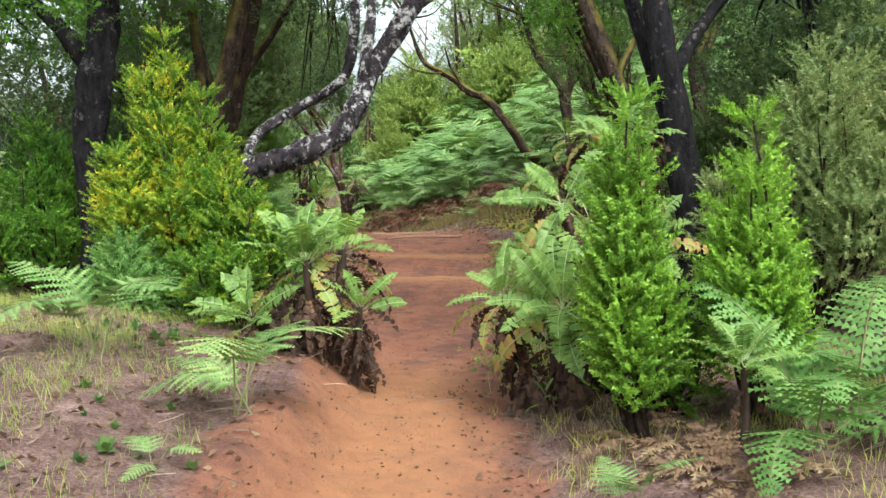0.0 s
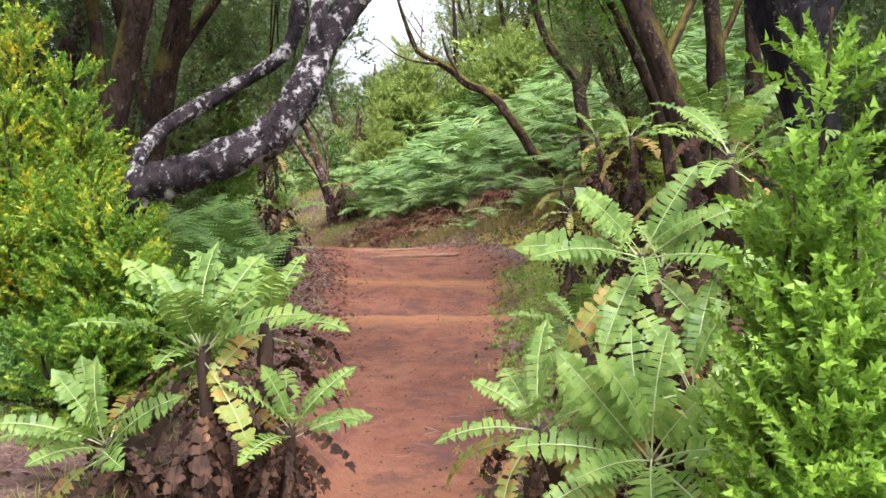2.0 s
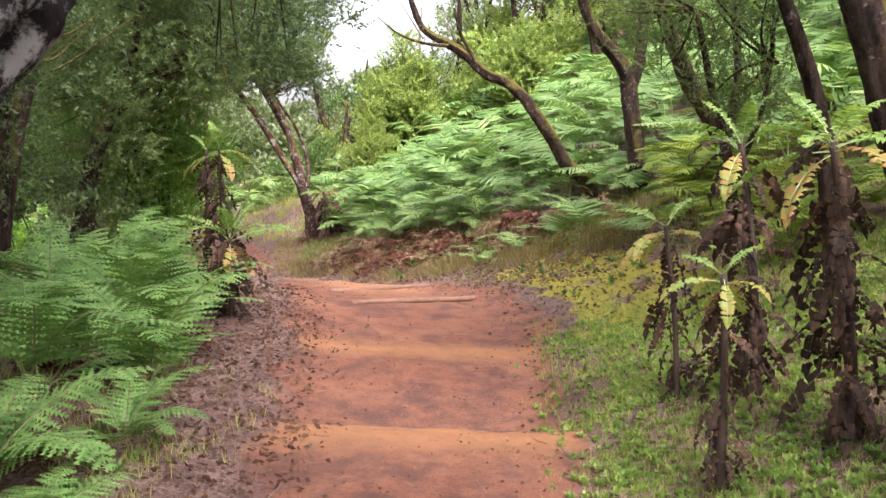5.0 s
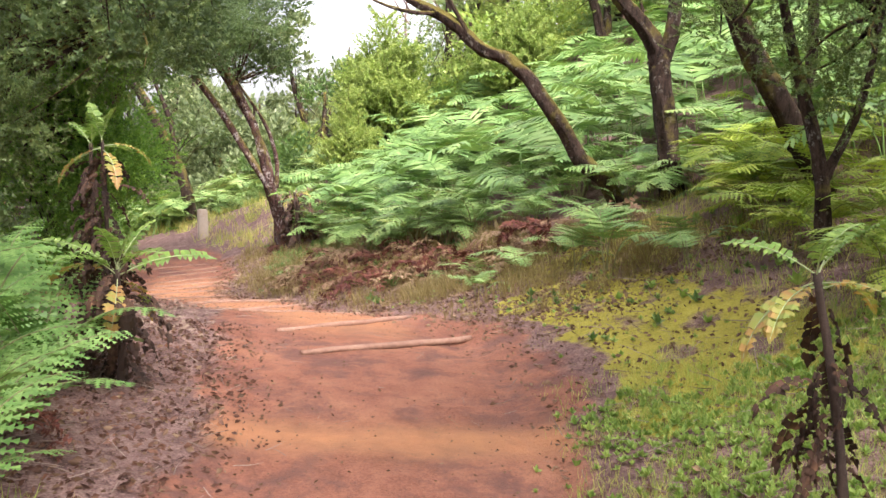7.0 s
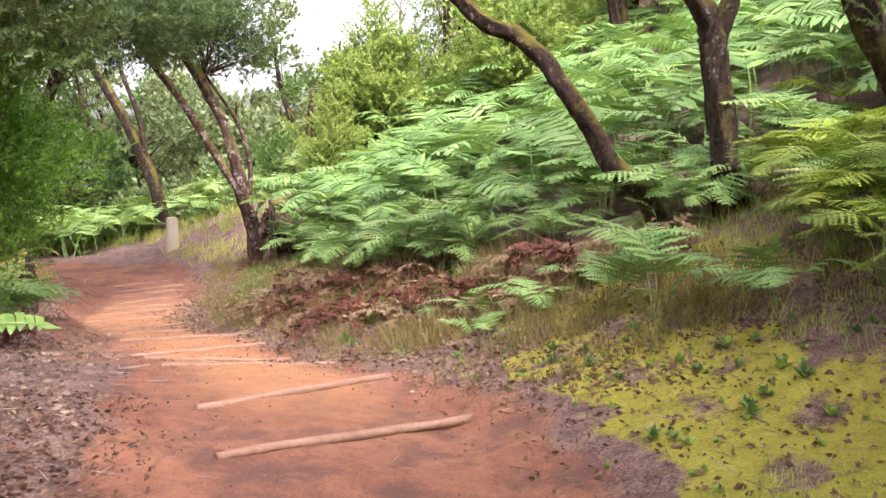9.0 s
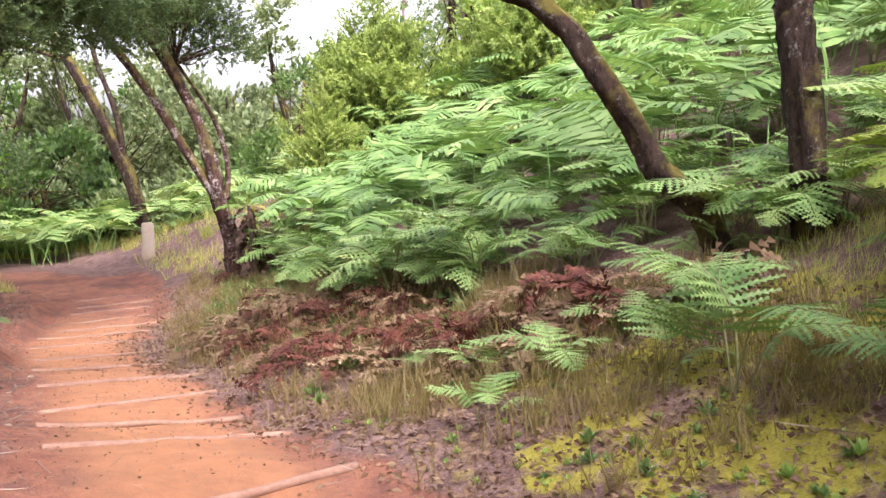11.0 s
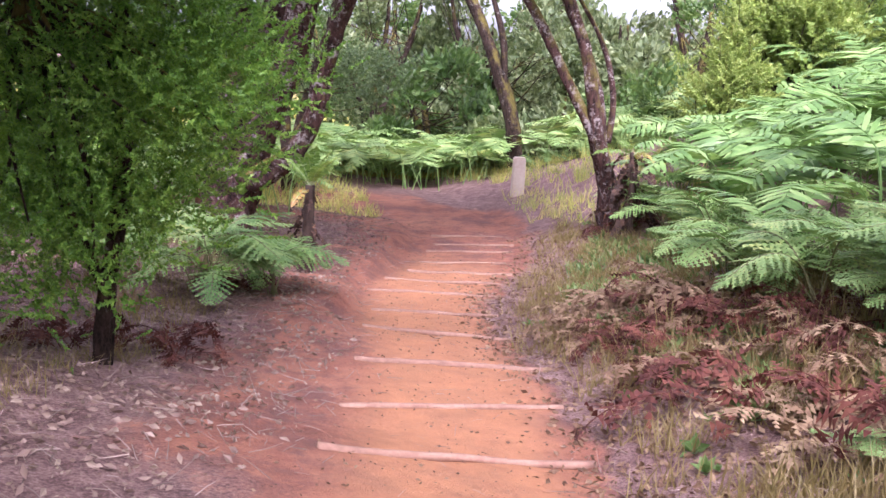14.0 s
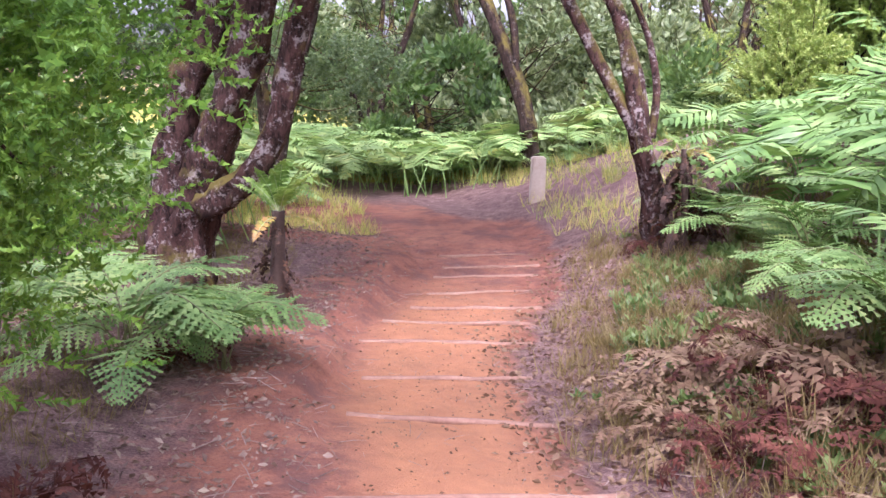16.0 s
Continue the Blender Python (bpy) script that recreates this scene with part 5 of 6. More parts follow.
for i, (x, y, s) in enumerate([(-3.4, 6.6, 0.9), (-3.9, 7.3, 1.0), (-3.2, 7.4, 1.0), (-4.5, 6.8, 1.0), (-4.2, 8.3, 1.0), (-5.1, 7.8, 1.1), (-3.0, 6.1, 0.7), (-4.9, 9.1, 1.1)]):
    fern((x, y), s, 7, FRONDS, "pale green bracken fern under the trees", 20 + i, "ferns under the trees")
for i, (x, y, s) in enumerate([(-1.35, 7.3, 0.75), (-1.65, 8.5, 0.9), (-1.2, 8.9, 0.8), (-1.9, 9.4, 0.95), (-1.5, 9.9, 0.9), (-2.3, 10.1, 1.0), (-2.0, 10.8, 1.0), (-1.75, 11.1, 0.85), (-2.6, 11.3, 1.0), (-0.85, 6.6, 0.45), (-1.0, 7.9, 0.5), (-1.55, 6.9, 0.7), (-2.5, 12.3, 0.9)]):
    fern((x, y), s * 1.12, 8, FRONDS_DEEP, DEEP, 40 + i, "ferns left of the path")
for i, (x, y, s) in enumerate([(-4.35, 18.35, 1.05), (-4.75, 18.7, 1.1), (-4.15, 18.9, 0.9), (-5.2, 18.2, 0.9), (-4.55, 19.3, 0.75), (-5.4, 19.1, 0.9)]):
    fern((x, y), s, 8, FRONDS, "pale green fern at the edge of the bare earth", 60 + i, "ferns at the bare earth")
for i, (x, y, s, k) in enumerate([(0.72, 14.75, 0.38, 4), (1.12, 15.1, 0.5, 4), (1.85, 14.1, 0.85, 4), (1.6, 14.4, 0.6, 3), (0.75, 15.6, 0.5, 4), (1.55, 15.5, 0.6, 4), (1.9, 15.2, 0.6, 5), (0.3, 16.4, 0.4, 4), (2.1, 16.2, 0.6, 5), (3.0, 14.2, 0.8, 6), (2.5, 13.4, 0.6, 5)]):
    fern((x, y), s, k, YOUNG, "young bracken fern on the mossy slope", 80 + i, "young ferns on the slope")
# dead red bracken along the foot of the slope
gr = random.Random(5)
for i in range(40):
    y = 15.6 + 4.6 * (i / 40) + gr.uniform(-0.2, 0.2)
    c = float(np.interp(y, LINE_Y, LINE_X))
    fern((c + 1.55 + 1.1 * max(0, (17.6 - y) / 2) + gr.uniform(-0.35, 0.75), y), gr.uniform(0.5, 0.8), 8, FRONDS_RED if gr.random() < 0.45 else FRONDS_DRY, "dead red-brown bracken at the foot of the slope", 200 + i, "dead bracken on the slope", name="dead_fern", category="dead fern")
for i, (x, y) in enumerate([(-1.7, 9.0), (-1.6, 10.3), (-2.0, 11.3), (-4.5, 18.9), (-3.35, 16.7), (-1.3, 7.4), (-3.8, 16.3), (-2.65, 24.2), (-2.9, 24.1), (-1.25, 18.6)]):
    fern((x, y), 0.5, 9, FRONDS_RED, "dead red-brown fern skirt on the ground", 260 + i, "dead ferns beside the path", name="dead_fern", category="dead fern")
# bracken on the slope, nearest plants one by one
count = 0
while count < 150:
    y = gr.uniform(15.8, 25.5)
    c = float(np.interp(y, LINE_Y, LINE_X))
    edge = 2.3 + 1.0 * max(0.0, (18.5 - y) / 2.5)
    x = c + edge + 6.5 * gr.random() ** 1.4
    if x > 5.5 or (x - 2.0) ** 2 + (y - 16.0) ** 2 < 0.12:
        continue
    fern((x, y), (gr.uniform(0.6, 0.98)), 6, FRONDS, "light green bracken fern on the hillside", 300 + count, "bracken on the hillside", tilt=-4)
    count += 1
for i in range(62):
    fern((gr.uniform(2.9, 5.8), gr.uniform(9.4, 17.4)), gr.uniform(0.55, 0.9), 5, FRONDS_SUNLIT, "yellow-green bracken fern between the trunks", 700 + i, "bracken between the trunks")
count = 0
while count < 52:
    x, y = gr.uniform(-13, -3.6), gr.uniform(26.0, 33)
    c = float(np.interp(y, LINE_Y, LINE_X))
    if y < 28.6 and -4.0 < x - c < 1.0 or -6.9 < x < -3.9 and y < 29.2:
        continue
    fern((x, y), gr.uniform(0.55, 0.9), 6, FRONDS, "bracken fern beyond the bend in the path", 600 + count, "bracken beyond the post")
    count += 1


def fern_field(boxes, n, seed, name, label):
    """The uncountable rest of the bracken, as one mesh."""
    g = np.random.default_rng(seed)
    geo = Geo()
    low = []
    for k in range(3):
        me = frond_mesh("frond", M_FERN, M_FERN_STALK, 95 + k, 14, 1, 1.4, 1.5 + 0.2 * k, 0.4, 0.32, bend=(0.2, 0.75))
        vv = np.empty(len(me.vertices) * 3, np.float32)
        me.vertices.foreach_get("co", vv)
        ff = np.empty(len(me.polygons) * 3, np.int32)
        me.loops.foreach_get("vertex_index", ff)
        low.append((vv.reshape(-1, 3).astype(float), ff.reshape(-1, 3)))
    for (x0, x1, y0, y1, share) in boxes:
        m = int(n * share)
        x, y = g.uniform(x0, x1, m), g.uniform(y0, y1, m)
        d = x - np.interp(y, LINE_Y, LINE_X)
        keep = ((d > 2.6) | (d < -2.4) | (y > 29)) & ~((y > 25.5) & (y < 29.4) & (x > -7.0) & (x < -3.9))
        x, y = x[keep], y[keep]
        z = ground_z(x, y)
        for k in range(3):
            s = slice(k, None, 3)
            c = len(x[s])
            up = np.stack([g.normal(0, 0.16, c), g.normal(0, 0.16, c), np.ones(c)], axis=1)
            geo.add(*spread(*low[k], frames(up, g.uniform(0, 6.28, c), g.uniform(1.0, 1.6, c), np.stack([x[s], y[s], z[s]], axis=1))))
    geo.v = [settle(v) for v in geo.v]
    ob = new(name, geo.mesh(name, [M_FERN]))
    return tagged(ob, label, "ferns", kind="stuff")


fern_field([(-3.0, 8.0, 23.0, 34.0, 0.68), (4.0, 9.0, 13.0, 24.0, 0.32), (-2.0, 5.0, 17.5, 25.0, 0.16)], 1250, 3, "bracken_field", "dense light green bracken covering the hillside")
fern_field([(-16.0, -6.8, 22.0, 34.0, 0.7), (-12.0, -2.0, 29.4, 38.0, 0.6)], 950, 4, "bracken_undergrowth", "pale green bracken under the far trees")

# ---------------------------------------------------------------- woods behind


def wood_tree(at, height, spread_r, leaf, bark, seed, label, size=0.3, trunks=2, density=26, template=LEAF, clump=30, low=0.35, group="trees in the background"):
    g = random.Random(seed)
    x, y = at
    z = gz(x, y) - 0.1
    limbs, blobs = [], []
    for i in range(trunks):
        a = g.uniform(0, 6.28)
        ex, ey = math.cos(a) * spread_r * 0.5, math.sin(a) * spread_r * 0.5
        limbs.append([((x, y, z), 0.10), ((x + ex * 0.3, y + ey * 0.3, z + height * 0.3), 0.08), ((x + ex * 0.8, y + ey * 0.8, z + height * 0.62), 0.055), ((x + ex, y + ey, z + height * 0.85), 0.02)])
    for i in range(6):
        a = i * 1.05 + g.uniform(-0.4, 0.4)
        u = g.uniform(low, 0.95)
        r = spread_r * g.uniform(0.35, 0.55) * (1.15 - 0.5 * u)
        blobs.append(((x + math.cos(a) * spread_r * 0.55, y + math.sin(a) * spread_r * 0.55, z + height * u), (r, r, r * 0.8)))
    return heath_tree((x, y, z), limbs, blobs, label, bark, leaf, size, density, 0.0, seed, "tree", group, 4, clump, template, True)


WOOD = [
    # beyond the fern slope
    ((1.5, 31.0), 3.6, 2.0, M_BROAD_LIME, "lime-green bushy tree above the fern slope", 0.2, LEAF_FAR),
    ((4.6, 27.5), 3.4, 1.9, M_BROAD_LIME, "light green bushy tree above the fern slope", 0.2, LEAF_FAR),
    ((-0.8, 33.5), 4.2, 2.1, M_HEATH_PALE, "olive-green heath tree behind the ferns", 0.32, SPRIG_FAR),
    ((3.4, 32.5), 4.6, 2.2, M_HEATH, "dull green heath tree behind the ferns", 0.32, SPRIG_FAR),
    ((6.8, 30.0), 4.6, 2.4, M_HEATH, "dull green heath tree on the hill", 0.32, SPRIG_FAR),
    ((8.0, 24.5), 4.2, 2.3, M_HEATH_DARK, "dark heath tree on the hill", 0.32, SPRIG_FAR),
    ((7.2, 20.0), 4.0, 2.2, M_HEATH_DARK, "dark heath tree on the hill", 0.3, SPRIG_FAR),
    ((7.4, 16.0), 4.2, 2.2, M_HEATH_DARK, "dark heath tree on the hill", 0.3, SPRIG_FAR),
    ((6.0, 8.2), 4.2, 1.9, M_HEATH_DARK, "dark heath tree on the bank", 0.28, SPRIG_FAR),
    ((5.3, 5.4), 4.2, 2.0, M_HEATH_DARK, "dark heath tree on the bank", 0.28, SPRIG_FAR),
    ((4.9, 2.2), 4.0, 1.8, M_HEATH_DARK, "dark heath tree on the bank", 0.28, SPRIG_FAR),
    ((-2.6, 38.0), 3.2, 2.3, M_BROAD, "green tree in the distance", 0.3, LEAF_FAR),
    ((2.0, 40.0), 5.6, 2.8, M_HEATH_PALE, "olive heath tree on the far slope", 0.36, SPRIG_FAR),
    ((7.0, 38.0), 6.0, 3.0, M_HEATH_PALE, "olive heath tree on the far slope", 0.36, SPRIG_FAR),
    ((11.0, 33.0), 5.6, 3.0, M_HEATH, "green heath tree on the far slope", 0.36, SPRIG_FAR),
    ((11.5, 26.0), 5.6, 3.0, M_HEATH, "green heath tree on the far slope", 0.36, SPRIG_FAR),
    ((5.5, 34.5), 4.6, 2.4, M_HEATH_PALE, "olive heath tree on the far slope", 0.36, SPRIG_FAR),
    ((9.2, 28.0), 4.6, 2.4, M_HEATH, "green heath tree on the hill", 0.36, SPRIG_FAR),
    ((9.6, 21.5), 5.0, 2.6, M_HEATH, "green heath tree on the hill", 0.36, SPRIG_FAR),
    ((9.8, 17.5), 5.0, 2.6, M_HEATH_DARK, "dark heath tree on the hill", 0.36, SPRIG_FAR),
    ((9.0, 13.5), 5.0, 2.6, M_HEATH_DARK, "dark heath tree on the hill", 0.36, SPRIG_FAR),
    ((-0.4, 45.0), 5.0, 3.0, M_HEATH_PALE, "olive heath tree on the far slope", 0.4, SPRIG_FAR),
    ((4.5, 46.0), 6.0, 3.4, M_HEATH_PALE, "olive heath tree on the far slope", 0.4, SPRIG_FAR),
    ((10.5, 44.0), 7.0, 3.6, M_HEATH, "green heath tree on the far slope", 0.4, SPRIG_FAR),
    ((14.0, 37.0), 7.0, 3.4, M_HEATH, "green heath tree on the far slope", 0.4, SPRIG_FAR),
    ((0.6, 28.5), 2.2, 1.6, M_BROAD_LIME, "low lime-green bush above the ferns", 0.18, LEAF_FAR),
    ((-1.2, 30.5), 2.4, 1.7, M_BROAD, "low green bush above the ferns", 0.18, LEAF_FAR),
    ((2.9, 29.5), 2.4, 1.7, M_HEATH_PALE, "low olive bush above the ferns", 0.26, SPRIG_FAR),
    ((-3.4, 30.5), 2.6, 1.6, M_BROAD, "leafy bush behind the leaning trunks", 0.18, LEAF_FAR),
    ((-9.4, 36.6), 4.4, 2.2, M_BROAD_PALE, "pale grey-green leafy tree beyond the post", 0.22, LEAF_FAR),
    ((-4.0, 38.5), 3.2, 2.2, M_BROAD_PALE, "pale leafy bush far behind the post", 0.24, LEAF_FAR),
    ((-4.8, 35.0), 3.2, 1.9, M_BROAD_PALE, "pale leafy bush beyond the post", 0.22, LEAF_FAR),
    ((-7.4, 33.6), 3.4, 1.8, M_BROAD_PALE, "pale leafy bush beyond the post", 0.22, LEAF_FAR),
    ((-2.4, 34.0), 3.0, 1.9, M_BROAD, "green leafy bush behind the leaning trunks", 0.22, LEAF_FAR),
    ((0.2, 32.2), 5.2, 1.7, M_HEATH_PALE, "olive heath tree beyond the fern slope", 0.34, SPRIG_FAR),
    ((1.4, 34.5), 6.4, 2.2, M_HEATH_PALE, "tall olive heath tree beyond the fern slope", 0.36, SPRIG_FAR),
    ((2.4, 36.5), 6.6, 2.4, M_BROAD, "tall green leafy tree beyond the fern slope", 0.3, LEAF_FAR),
    ((-4.4, 36.5), 5.2, 1.8, M_BROAD_PALE, "pale leafy tree beyond the bend", 0.26, LEAF_FAR),
    ((-6.6, 32.6), 2.0, 1.6, M_BROAD_PALE, "low pale leafy bush in the bracken", 0.26, LEAF_FAR),
    ((-7.2, 36.8), 3.6, 2.0, M_BROAD_PALE, "pale leafy bush in the wood", 0.28, LEAF_FAR),
    ((-5.6, 33.8), 2.6, 1.7, M_BROAD_PALE, "pale leafy bush in the bracken", 0.26, LEAF_FAR),
    ((-8.2, 38.0), 4.6, 2.2, M_BROAD_PALE, "pale leafy tree in the wood", 0.3, LEAF_FAR),
    ((-8.8, 32.4), 2.4, 1.7, M_BROAD, "low green leafy bush in the bracken", 0.26, LEAF_FAR),
    ((-0.6, 31.0), 5.0, 1.7, M_HEATH_LIME, "soft yellow-green heath tree beyond the fern slope", 0.34, SPRIG_FAR),
    ((0.9, 29.8), 4.2, 1.6, M_HEATH_LIME, "soft yellow-green heath tree above the ferns", 0.32, SPRIG_FAR),
    ((2.6, 27.8), 3.6, 1.6, M_HEATH_LIME, "yellow-green heath tree above the ferns", 0.32, SPRIG_FAR),
    # beyond the post
    ((-6.0, 36.0), 3.5, 2.2, M_BROAD_PALE, "pale grey-green leafy tree beyond the post", 0.22, LEAF_FAR),
    ((-8.6, 35.0), 4.8, 2.3, M_BROAD_PALE, "pale grey-green leafy tree beyond the post", 0.22, LEAF_FAR),
    ((-11.4, 34.4), 5.0, 2.4, M_BROAD_PALE, "pale grey-green leafy tree beyond the post", 0.22, LEAF_FAR),
    ((-14.5, 34.0), 5.0, 2.4, M_BROAD, "green leafy tree in the wood", 0.22, LEAF_FAR),
    ((-9.6, 39.0), 6.0, 2.6, M_BROAD, "green leafy tree in the wood", 0.26, LEAF_FAR),
    ((-6.4, 41.0), 3.4, 2.6, M_BROAD_PALE, "pale leafy tree in the wood", 0.26, LEAF_FAR),
    ((-13.5, 39.5), 6.4, 2.8, M_BROAD, "green leafy tree in the wood", 0.26, LEAF_FAR),
    ((-17.5, 37.5), 6.4, 2.8, M_HEATH_DARK, "dark heath tree in the wood", 0.34, SPRIG_FAR),
    ((-10.2, 37.0), 3.0, 2.2, M_BROAD_PALE, "low pale leafy bush in the wood", 0.28, LEAF_FAR),
    ((-12.4, 36.4), 3.0, 2.2, M_BROAD_PALE, "low pale leafy bush in the wood", 0.28, LEAF_FAR),
    ((-11.6, 41.5), 3.4, 2.6, M_BROAD, "green leafy bush in the wood", 0.3, LEAF_FAR),
    ((-8.0, 42.5), 3.4, 2.6, M_BROAD, "green leafy bush in the wood", 0.3, LEAF_FAR),
    ((-15.0, 41.5), 3.6, 2.6, M_BROAD, "green leafy bush in the wood", 0.3, LEAF_FAR),
    # left wood
    ((-9.0, 27.5), 4.4, 1.9, M_HEATH_DARK, "dark heath tree at the edge of the wood", 0.28, SPRIG_FAR),
    ((-11.5, 30.0), 4.8, 2.1, M_HEATH_DARK, "dark heath tree at the edge of the wood", 0.28, SPRIG_FAR),
    ((-9.2, 23.0), 4.4, 2.1, M_HEATH_DARK, "dark heath tree in the dark wood", 0.28, SPRIG_FAR),
    ((-12.5, 25.5), 5.0, 2.4, M_HEATH_DARK, "dark heath tree in the dark wood", 0.3, SPRIG_FAR),
    ((-7.8, 19.0), 4.2, 2.0, M_HEATH, "green heath tree in the dark wood", 0.26, SPRIG_FAR),
    ((-6.2, 16.2), 4.2, 1.9, M_HEATH_DARK, "dark heath tree in the dark wood", 0.26, SPRIG_FAR),
    ((-5.0, 13.6), 4.2, 1.9, M_HEATH_DARK, "dark heath tree in the dark wood", 0.26, SPRIG_FAR),
    ((-3.9, 12.4), 3.9, 1.6, M_HEATH_DARK, "dark heath tree near the path", 0.24, SPRIG_FAR),
    ((-5.8, 10.6), 4.4, 2.1, M_HEATH_DARK, "dark heath tree in the dark wood", 0.28, SPRIG_FAR),
    ((-8.5, 13.0), 4.8, 2.4, M_HEATH_DARK, "dark heath tree in the dark wood", 0.3, SPRIG_FAR),
    ((-5.6, 8.0), 4.0, 1.7, M_BROAD_PALE, "pale-leaved tree in the dark wood", 0.18, LEAF_FAR),
    ((-7.8, 9.5), 4.6, 2.3, M_HEATH_DARK, "dark heath tree in the dark wood", 0.28, SPRIG_FAR),
    ((-5.4, 5.2), 3.8, 1.6, M_HEATH, "green heath tree in the dark wood", 0.24, SPRIG_FAR),
    ((-7.6, 6.4), 4.6, 2.2, M_BROAD, "green leafy tree in the dark wood", 0.22, LEAF_FAR),
    ((-4.6, 2.2), 4.0, 1.7, M_HEATH_DARK, "dark heath tree in the dark wood", 0.26, SPRIG_FAR),
    # unseen trees added behind the start of the walk, always out of view
    ((-3.6, -3.5), 4.2, 2.0, M_HEATH, "unseen added heath tree beside the start of the path", 0.28, SPRIG_FAR),
    ((4.8, -2.8), 4.2, 2.0, M_HEATH, "unseen added heath tree beside the start of the path", 0.28, SPRIG_FAR),
    ((-1.8, -9.0), 4.6, 2.4, M_HEATH, "unseen added heath tree behind the start of the path", 0.3, SPRIG_FAR),
    ((3.6, -9.5), 4.6, 2.4, M_HEATH, "unseen added heath tree behind the start of the path", 0.3, SPRIG_FAR),
]
for i, (at, h, r, leaf, label, size, tmpl) in enumerate(WOOD):
    wood_tree(at, h, r, leaf, M_BARK, 400 + i, label, size * (0.85 if tmpl is SPRIG_FAR else 0.74), 2, 17, tmpl, 30 if tmpl is SPRIG_FAR else 60, 0.08)

# bare twiggy trees against the sky
for i, (x, y, h) in enumerate([(-1.9, 36.0, 5.4), (0.4, 37.5, 6.2), (-0.6, 35.0, 5.6)]):
    g = random.Random(900 + i)
    z = gz(x, y)
    limbs = [[((x, y, z), 0.08), ((x + 0.1, y, z + h * 0.4), 0.06), ((x - 0.1, y, z + h * 0.75), 0.04), ((x, y, z + h), 0.01)]]
    for k in range(11):
        u = g.uniform(0.35, 0.9)
        a = g.choice((-1, 1)) * g.uniform(0.3, 1.3)
        limbs.append([((x, y, z + h * u), 0.03), ((x + a * 0.4, y + g.uniform(-0.4, 0.4), z + h * u + 0.5), 0.02), ((x + a, y + g.uniform(-0.6, 0.6), z + h * u + 1.2), 0.008)])
    heath_tree((x, y, z), limbs, [], "bare grey twiggy tree against the sky", M_TWIG, M_HEATH_PALE, seed=900 + i, group="bare trees", twigs=0)

# ---------------------------------------------------------------- ground cover


def side_points(n, seed, y0, y1, d0, d1, power=1.0, side=0):
    g = np.random.default_rng(seed)
    y = g.uniform(y0, y1, n)
    c, half = np.interp(y, LINE_Y, LINE_X), np.interp(y, HALF_Y, HALF_W)
    d = half + d0 + (d1 - d0) * g.uniform(0, 1, n) ** power
    d = d + np.abs(g.normal(0, 0.14, n)) * np.sign(g.normal(0, 1, n)) * (1 - np.clip(d - half, 0, 1))
    s = np.where(g.uniform(0, 1, n) < 0.5, -1, 1) if side == 0 else np.full(n, side)
    x = c + d * s
    return g, x, y, ground_z(x, y)


def stuff(name, geo, mat, label, category):
    geo.v = [settle(v) for v in geo.v]
    return tagged(new(name, geo.mesh(name, [mat])), label, category, kind="stuff")


BLADE = (np.array([(-0.018, 0, 0), (0.018, 0, 0), (0.012, 0.06, 0.5), (-0.012, 0.06, 0.5), (0, 0.28, 0.95)]), np.array([(0, 1, 2), (0, 2, 3), (3, 2, 4)]))


def grass_patch(name, n, seed, y0, y1, d0, d1, height, label, mat=M_GRASS, side=0, power=1.0, tuft=9, patchy=0.1):
    g, x, y, z = side_points(n, seed, y0, y1, d0, d1, power, side)
    keep = wave(x, y, 1.7) + g.normal(0, 0.25, n) > patchy
    p = np.repeat(np.stack([x, y, z], 1)[keep], tuft, axis=0)
    m = len(p)
    p[:, :2] += g.normal(0, 0.035, (m, 2))
    p[:, 2] = ground_z(p[:, 0], p[:, 1]) - 0.008
    up = np.stack([g.normal(0, 0.4, m), g.normal(0, 0.4, m), np.ones(m)], axis=1)
    return stuff(name, Geo().add(*spread(*BLADE, frames(up, g.uniform(0, 6.28, m), height * g.uniform(0.4, 1.3, m), p))), mat, label, "grass")


grass_patch("grass_verge", 4200, 31, 0, 9.5, 0.25, 2.6, 0.085, "thin green and straw-coloured grass beside the path", side=-1, patchy=0.05)
grass_patch("grass_tufts", 7000, 32, 4.0, 11.5, 0.05, 2.4, 0.075, "low green grass and herbs on the bank", side=1, patchy=-0.3)
grass_patch("dry_grass", 4200, 33, 13.5, 25, 0.25, 2.4, 0.19, "dry straw-coloured grass at the foot of the slope", M_STRAW, side=1, patchy=0.0)
grass_patch("bank_grass", 2600, 38, 9.5, 17, 1.4, 4.2, 0.11, "yellow-green grass on the bank under the trees", side=1, patchy=-0.2)
grass_patch("dry_grass_bank", 700, 34, 15.5, 20, 1.0, 2.4, 0.26, "tall dry grass against the ferns", M_STRAW, side=1, patchy=0.1)
grass_patch("grass_far", 1500, 35, 25, 31, 0.1, 2.5, 0.22, "grass at the bend in the path", patchy=-0.1)
grass_patch("grass_left", 2600, 36, 12.5, 24, 1.2, 3.8, 0.13, "thin dry grass among leaf litter", M_STRAW, side=-1, patchy=0.05)
grass_patch("grass_start", 1500, 37, -1.5, 4, 0.1, 2.6, 0.10, "thin dry grass beside the path", side=1, patchy=0.1)
grass_patch("green_turf", 3500, 47, -1.0, 4.5, 0.9, 3.2, 0.06, "short green turf in patches on the left verge", M_HERB, side=-1, patchy=0.15)

grass_patch("moss_cushions", 9000, 39, 10.0, 16.5, 0.0, 2.6, 0.026, "golden moss in ragged patches beside the path", M_MOSS, side=1, patchy=0.12, tuft=8)
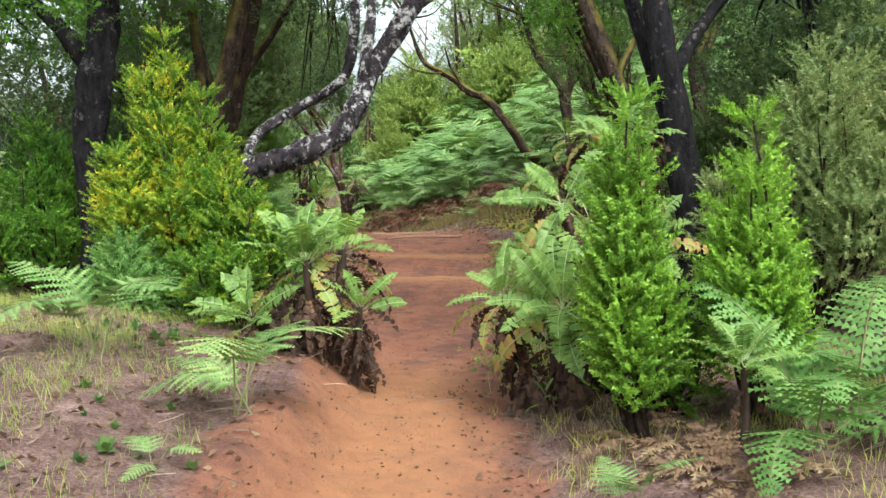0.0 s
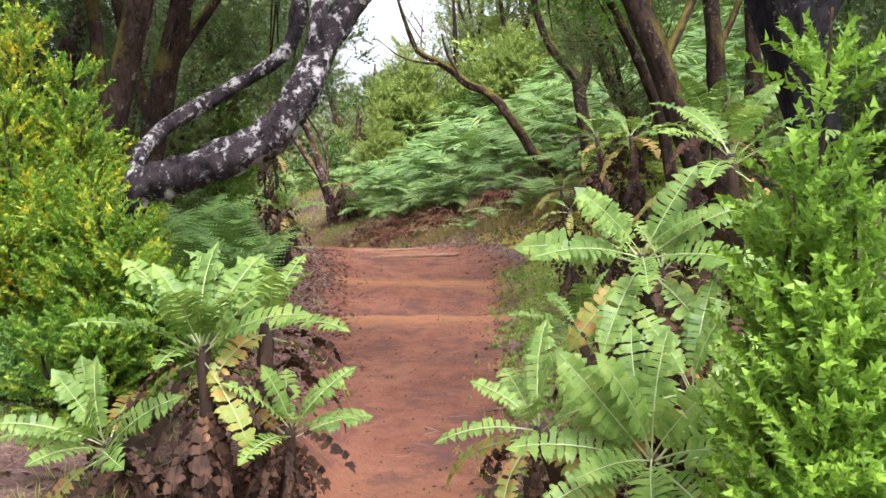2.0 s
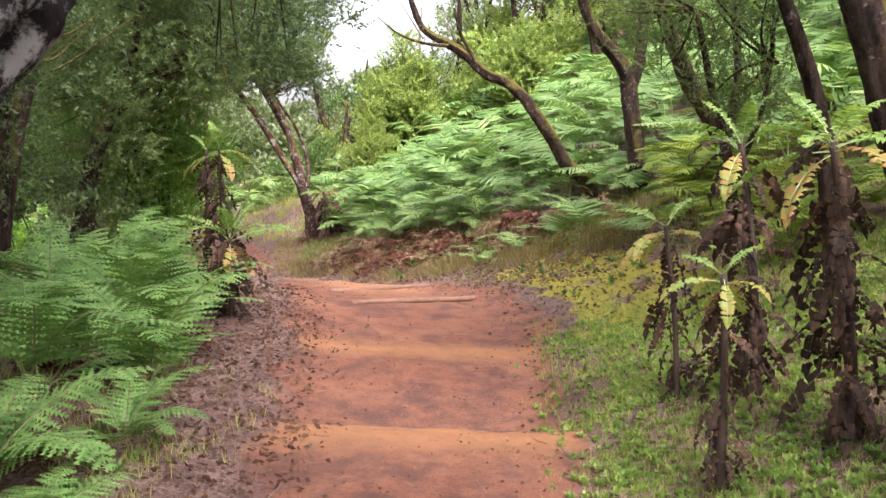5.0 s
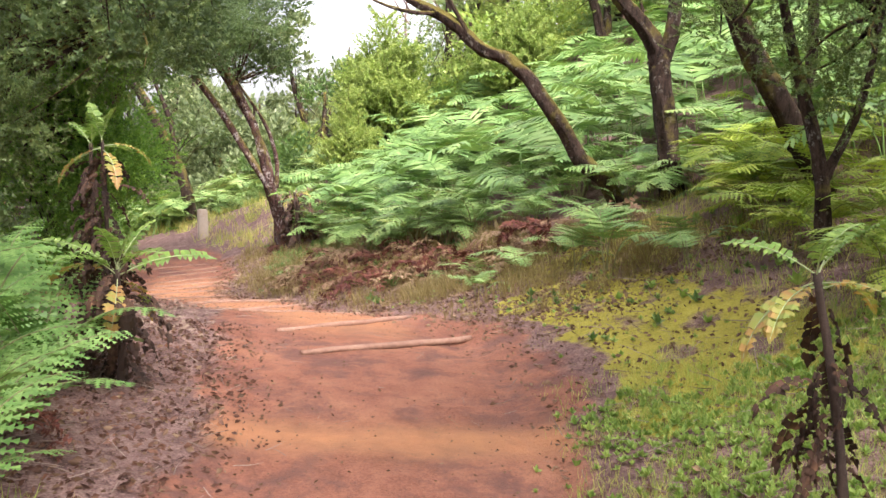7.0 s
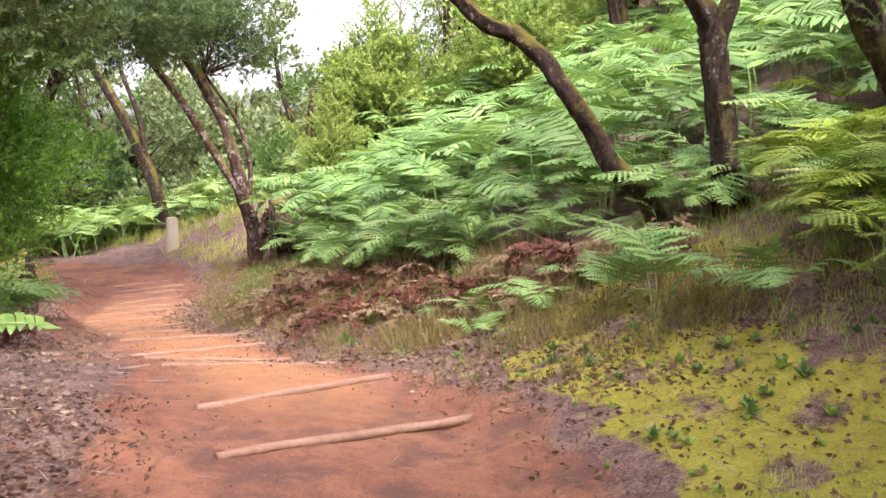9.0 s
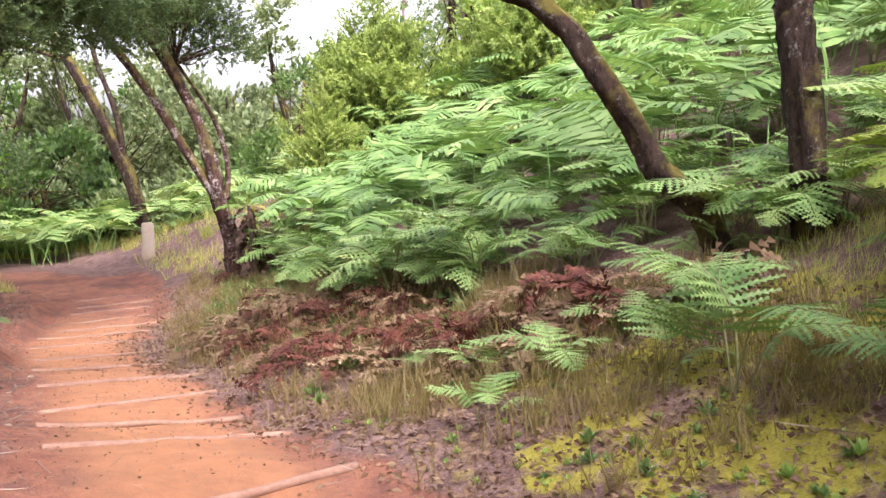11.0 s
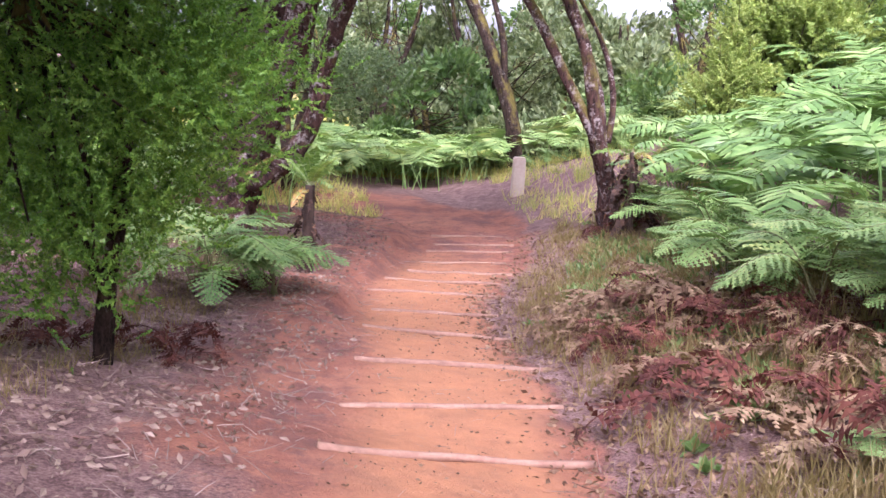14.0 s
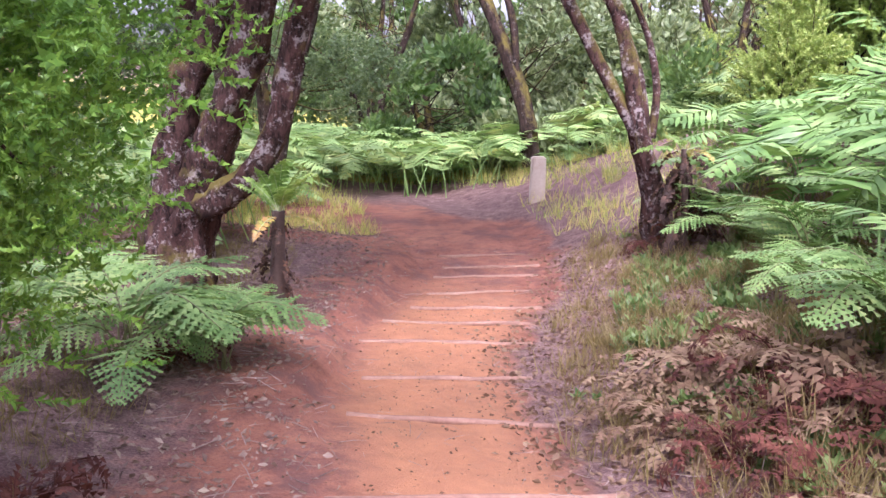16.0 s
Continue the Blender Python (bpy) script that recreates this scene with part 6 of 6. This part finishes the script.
grass_patch("moss_edge", 3500, 40, 7.5, 11.0, 0.0, 1.0, 0.026, "golden moss at the edge of the path", M_MOSS, side=1, patchy=0.3, tuft=8)

HERB = (np.concatenate([LEAF_FAR[0] @ np.array([[1, 0, 0], [0, math.cos(a), math.sin(a)], [0, -math.sin(a), math.cos(a)]]) @ np.array([[math.cos(b), math.sin(b), 0], [-math.sin(b), math.cos(b), 0], [0, 0, 1]]) for a, b in ((0.9, 0.2), (1.1, 1.4), (0.8, 2.7), (1.2, 3.9), (0.9, 5.1), (0.4, 0.8), (0.5, 4.4))]), np.concatenate([LEAF_FAR[1] + 4 * k for k in range(7)]))


def herbs(name, n, seed, y0, y1, d0, d1, size, mat, label, side, patchy):
    g, x, y, z = side_points(n, seed, y0, y1, d0, d1, 1.0, side)
    keep = wave(x + 3, y, 1.9) + g.normal(0, 0.3, n) > patchy
    p = np.stack([x, y, z], 1)[keep]
    m = len(p)
    up = np.stack([g.normal(0, 0.25, m), g.normal(0, 0.25, m), np.ones(m)], axis=1)
    stuff(name, Geo().add(*spread(*HERB, frames(up, g.uniform(0, 6.28, m), size * g.uniform(0.5, 1.5, m), p))), mat, label, "herbs")


herbs("low_herbs", 12000, 41, 4.0, 11.0, 0.05, 2.6, 0.032, M_HERB, "low green herbs on the bank", 1, -0.35)
herbs("slope_herbs", 350, 42, 12, 20, 0.3, 2.6, 0.06, M_BROAD, "scattered green herbs at the foot of the slope", 1, 0.1)
herbs("left_herbs", 420, 43, 0.5, 9, 0.2, 2.2, 0.05, M_BROAD, "scattered green herbs in the litter", -1, 0.15)
herbs("bank_herbs", 700, 46, 11.5, 16.0, 0.2, 2.8, 0.026, M_HERB, "small dull green herbs among the moss", 1, 0.15)
herbs("leafy_herbs", 60, 44, 10, 14.5, 0.8, 2.6, 0.075, M_ROSETTE, "light green leafy herbs on the mossy bank", 1, 0.2)
herbs("slope_shrubs", 1300, 45, 17, 25, 0.7, 2.0, 0.09, M_BROAD, "low leafy growth below the bracken", 1, 0.0)


def litter(name, n, seed, y0, y1, d0, d1, size, mat, label, side=0, power=1.0, template=LEAF_FAR):
    g, x, y, z = side_points(n, seed, y0, y1, d0, d1, power, side)
    up = np.stack([g.normal(0, 1, n), g.normal(0, 1, n), g.normal(0, 0.25, n)], axis=1)
    p = np.stack([x, y, z + 0.004 + size * 0.12], 1)
    stuff(name, Geo().add(*spread(*template, frames(up, g.uniform(0, 6.28, n), size * g.uniform(0.4, 1.4, n), p))), mat, label, "leaf litter")


litter("leaf_litter", 14000, 51, -1.5, 13, -0.12, 2.6, 0.04, M_LITTER, "brown fallen leaves beside the path", 0, 1.1)
litter("leaf_litter_slope", 20000, 52, 13, 25, -0.1, 2.4, 0.042, M_LITTER, "brown and mauve leaf litter below the ferns", 1, 1.0)
litter("leaf_litter_bare", 16000, 53, 12.5, 26, 0.2, 3.6, 0.04, M_LITTER_PALE, "faded mauve leaf litter left of the steps", -1, 1.0)
litter("red_leaf_litter", 7000, 57, 5.5, 13.5, -0.1, 1.9, 0.036, M_LITTER_RED, "dark red-brown fallen leaves on the verge", -1, 1.2)
litter("path_crumbs", 5000, 54, -1.5, 26, -1.0, 0.05, 0.02, M_LITTER, "small crumbs and dead leaves on the path", 0, 0.6)
STICK = (np.array([(-0.012, 0, 0), (0.012, 0, 0), (0, 0.02, 0), (-0.01, 0.03, 0.5), (0.012, 0.03, 0.5), (0.0, 0.05, 0.5), (0, 0, 1)]), np.array([(0, 1, 4), (0, 4, 3), (1, 2, 5), (1, 5, 4), (2, 0, 3), (2, 3, 5), (3, 4, 6), (4, 5, 6), (5, 3, 6)]))
litter("fallen_twigs", 8000, 55, -1.5, 26, -0.1, 2.6, 0.14, M_TWIG, "thin dry twigs lying in the litter", 0, 1.0, STICK)
litter("path_twigs", 420, 56, -1.5, 25, -0.95, 0.0, 0.1, M_TWIG, "thin twigs lying on the path", 0, 1.0, STICK)
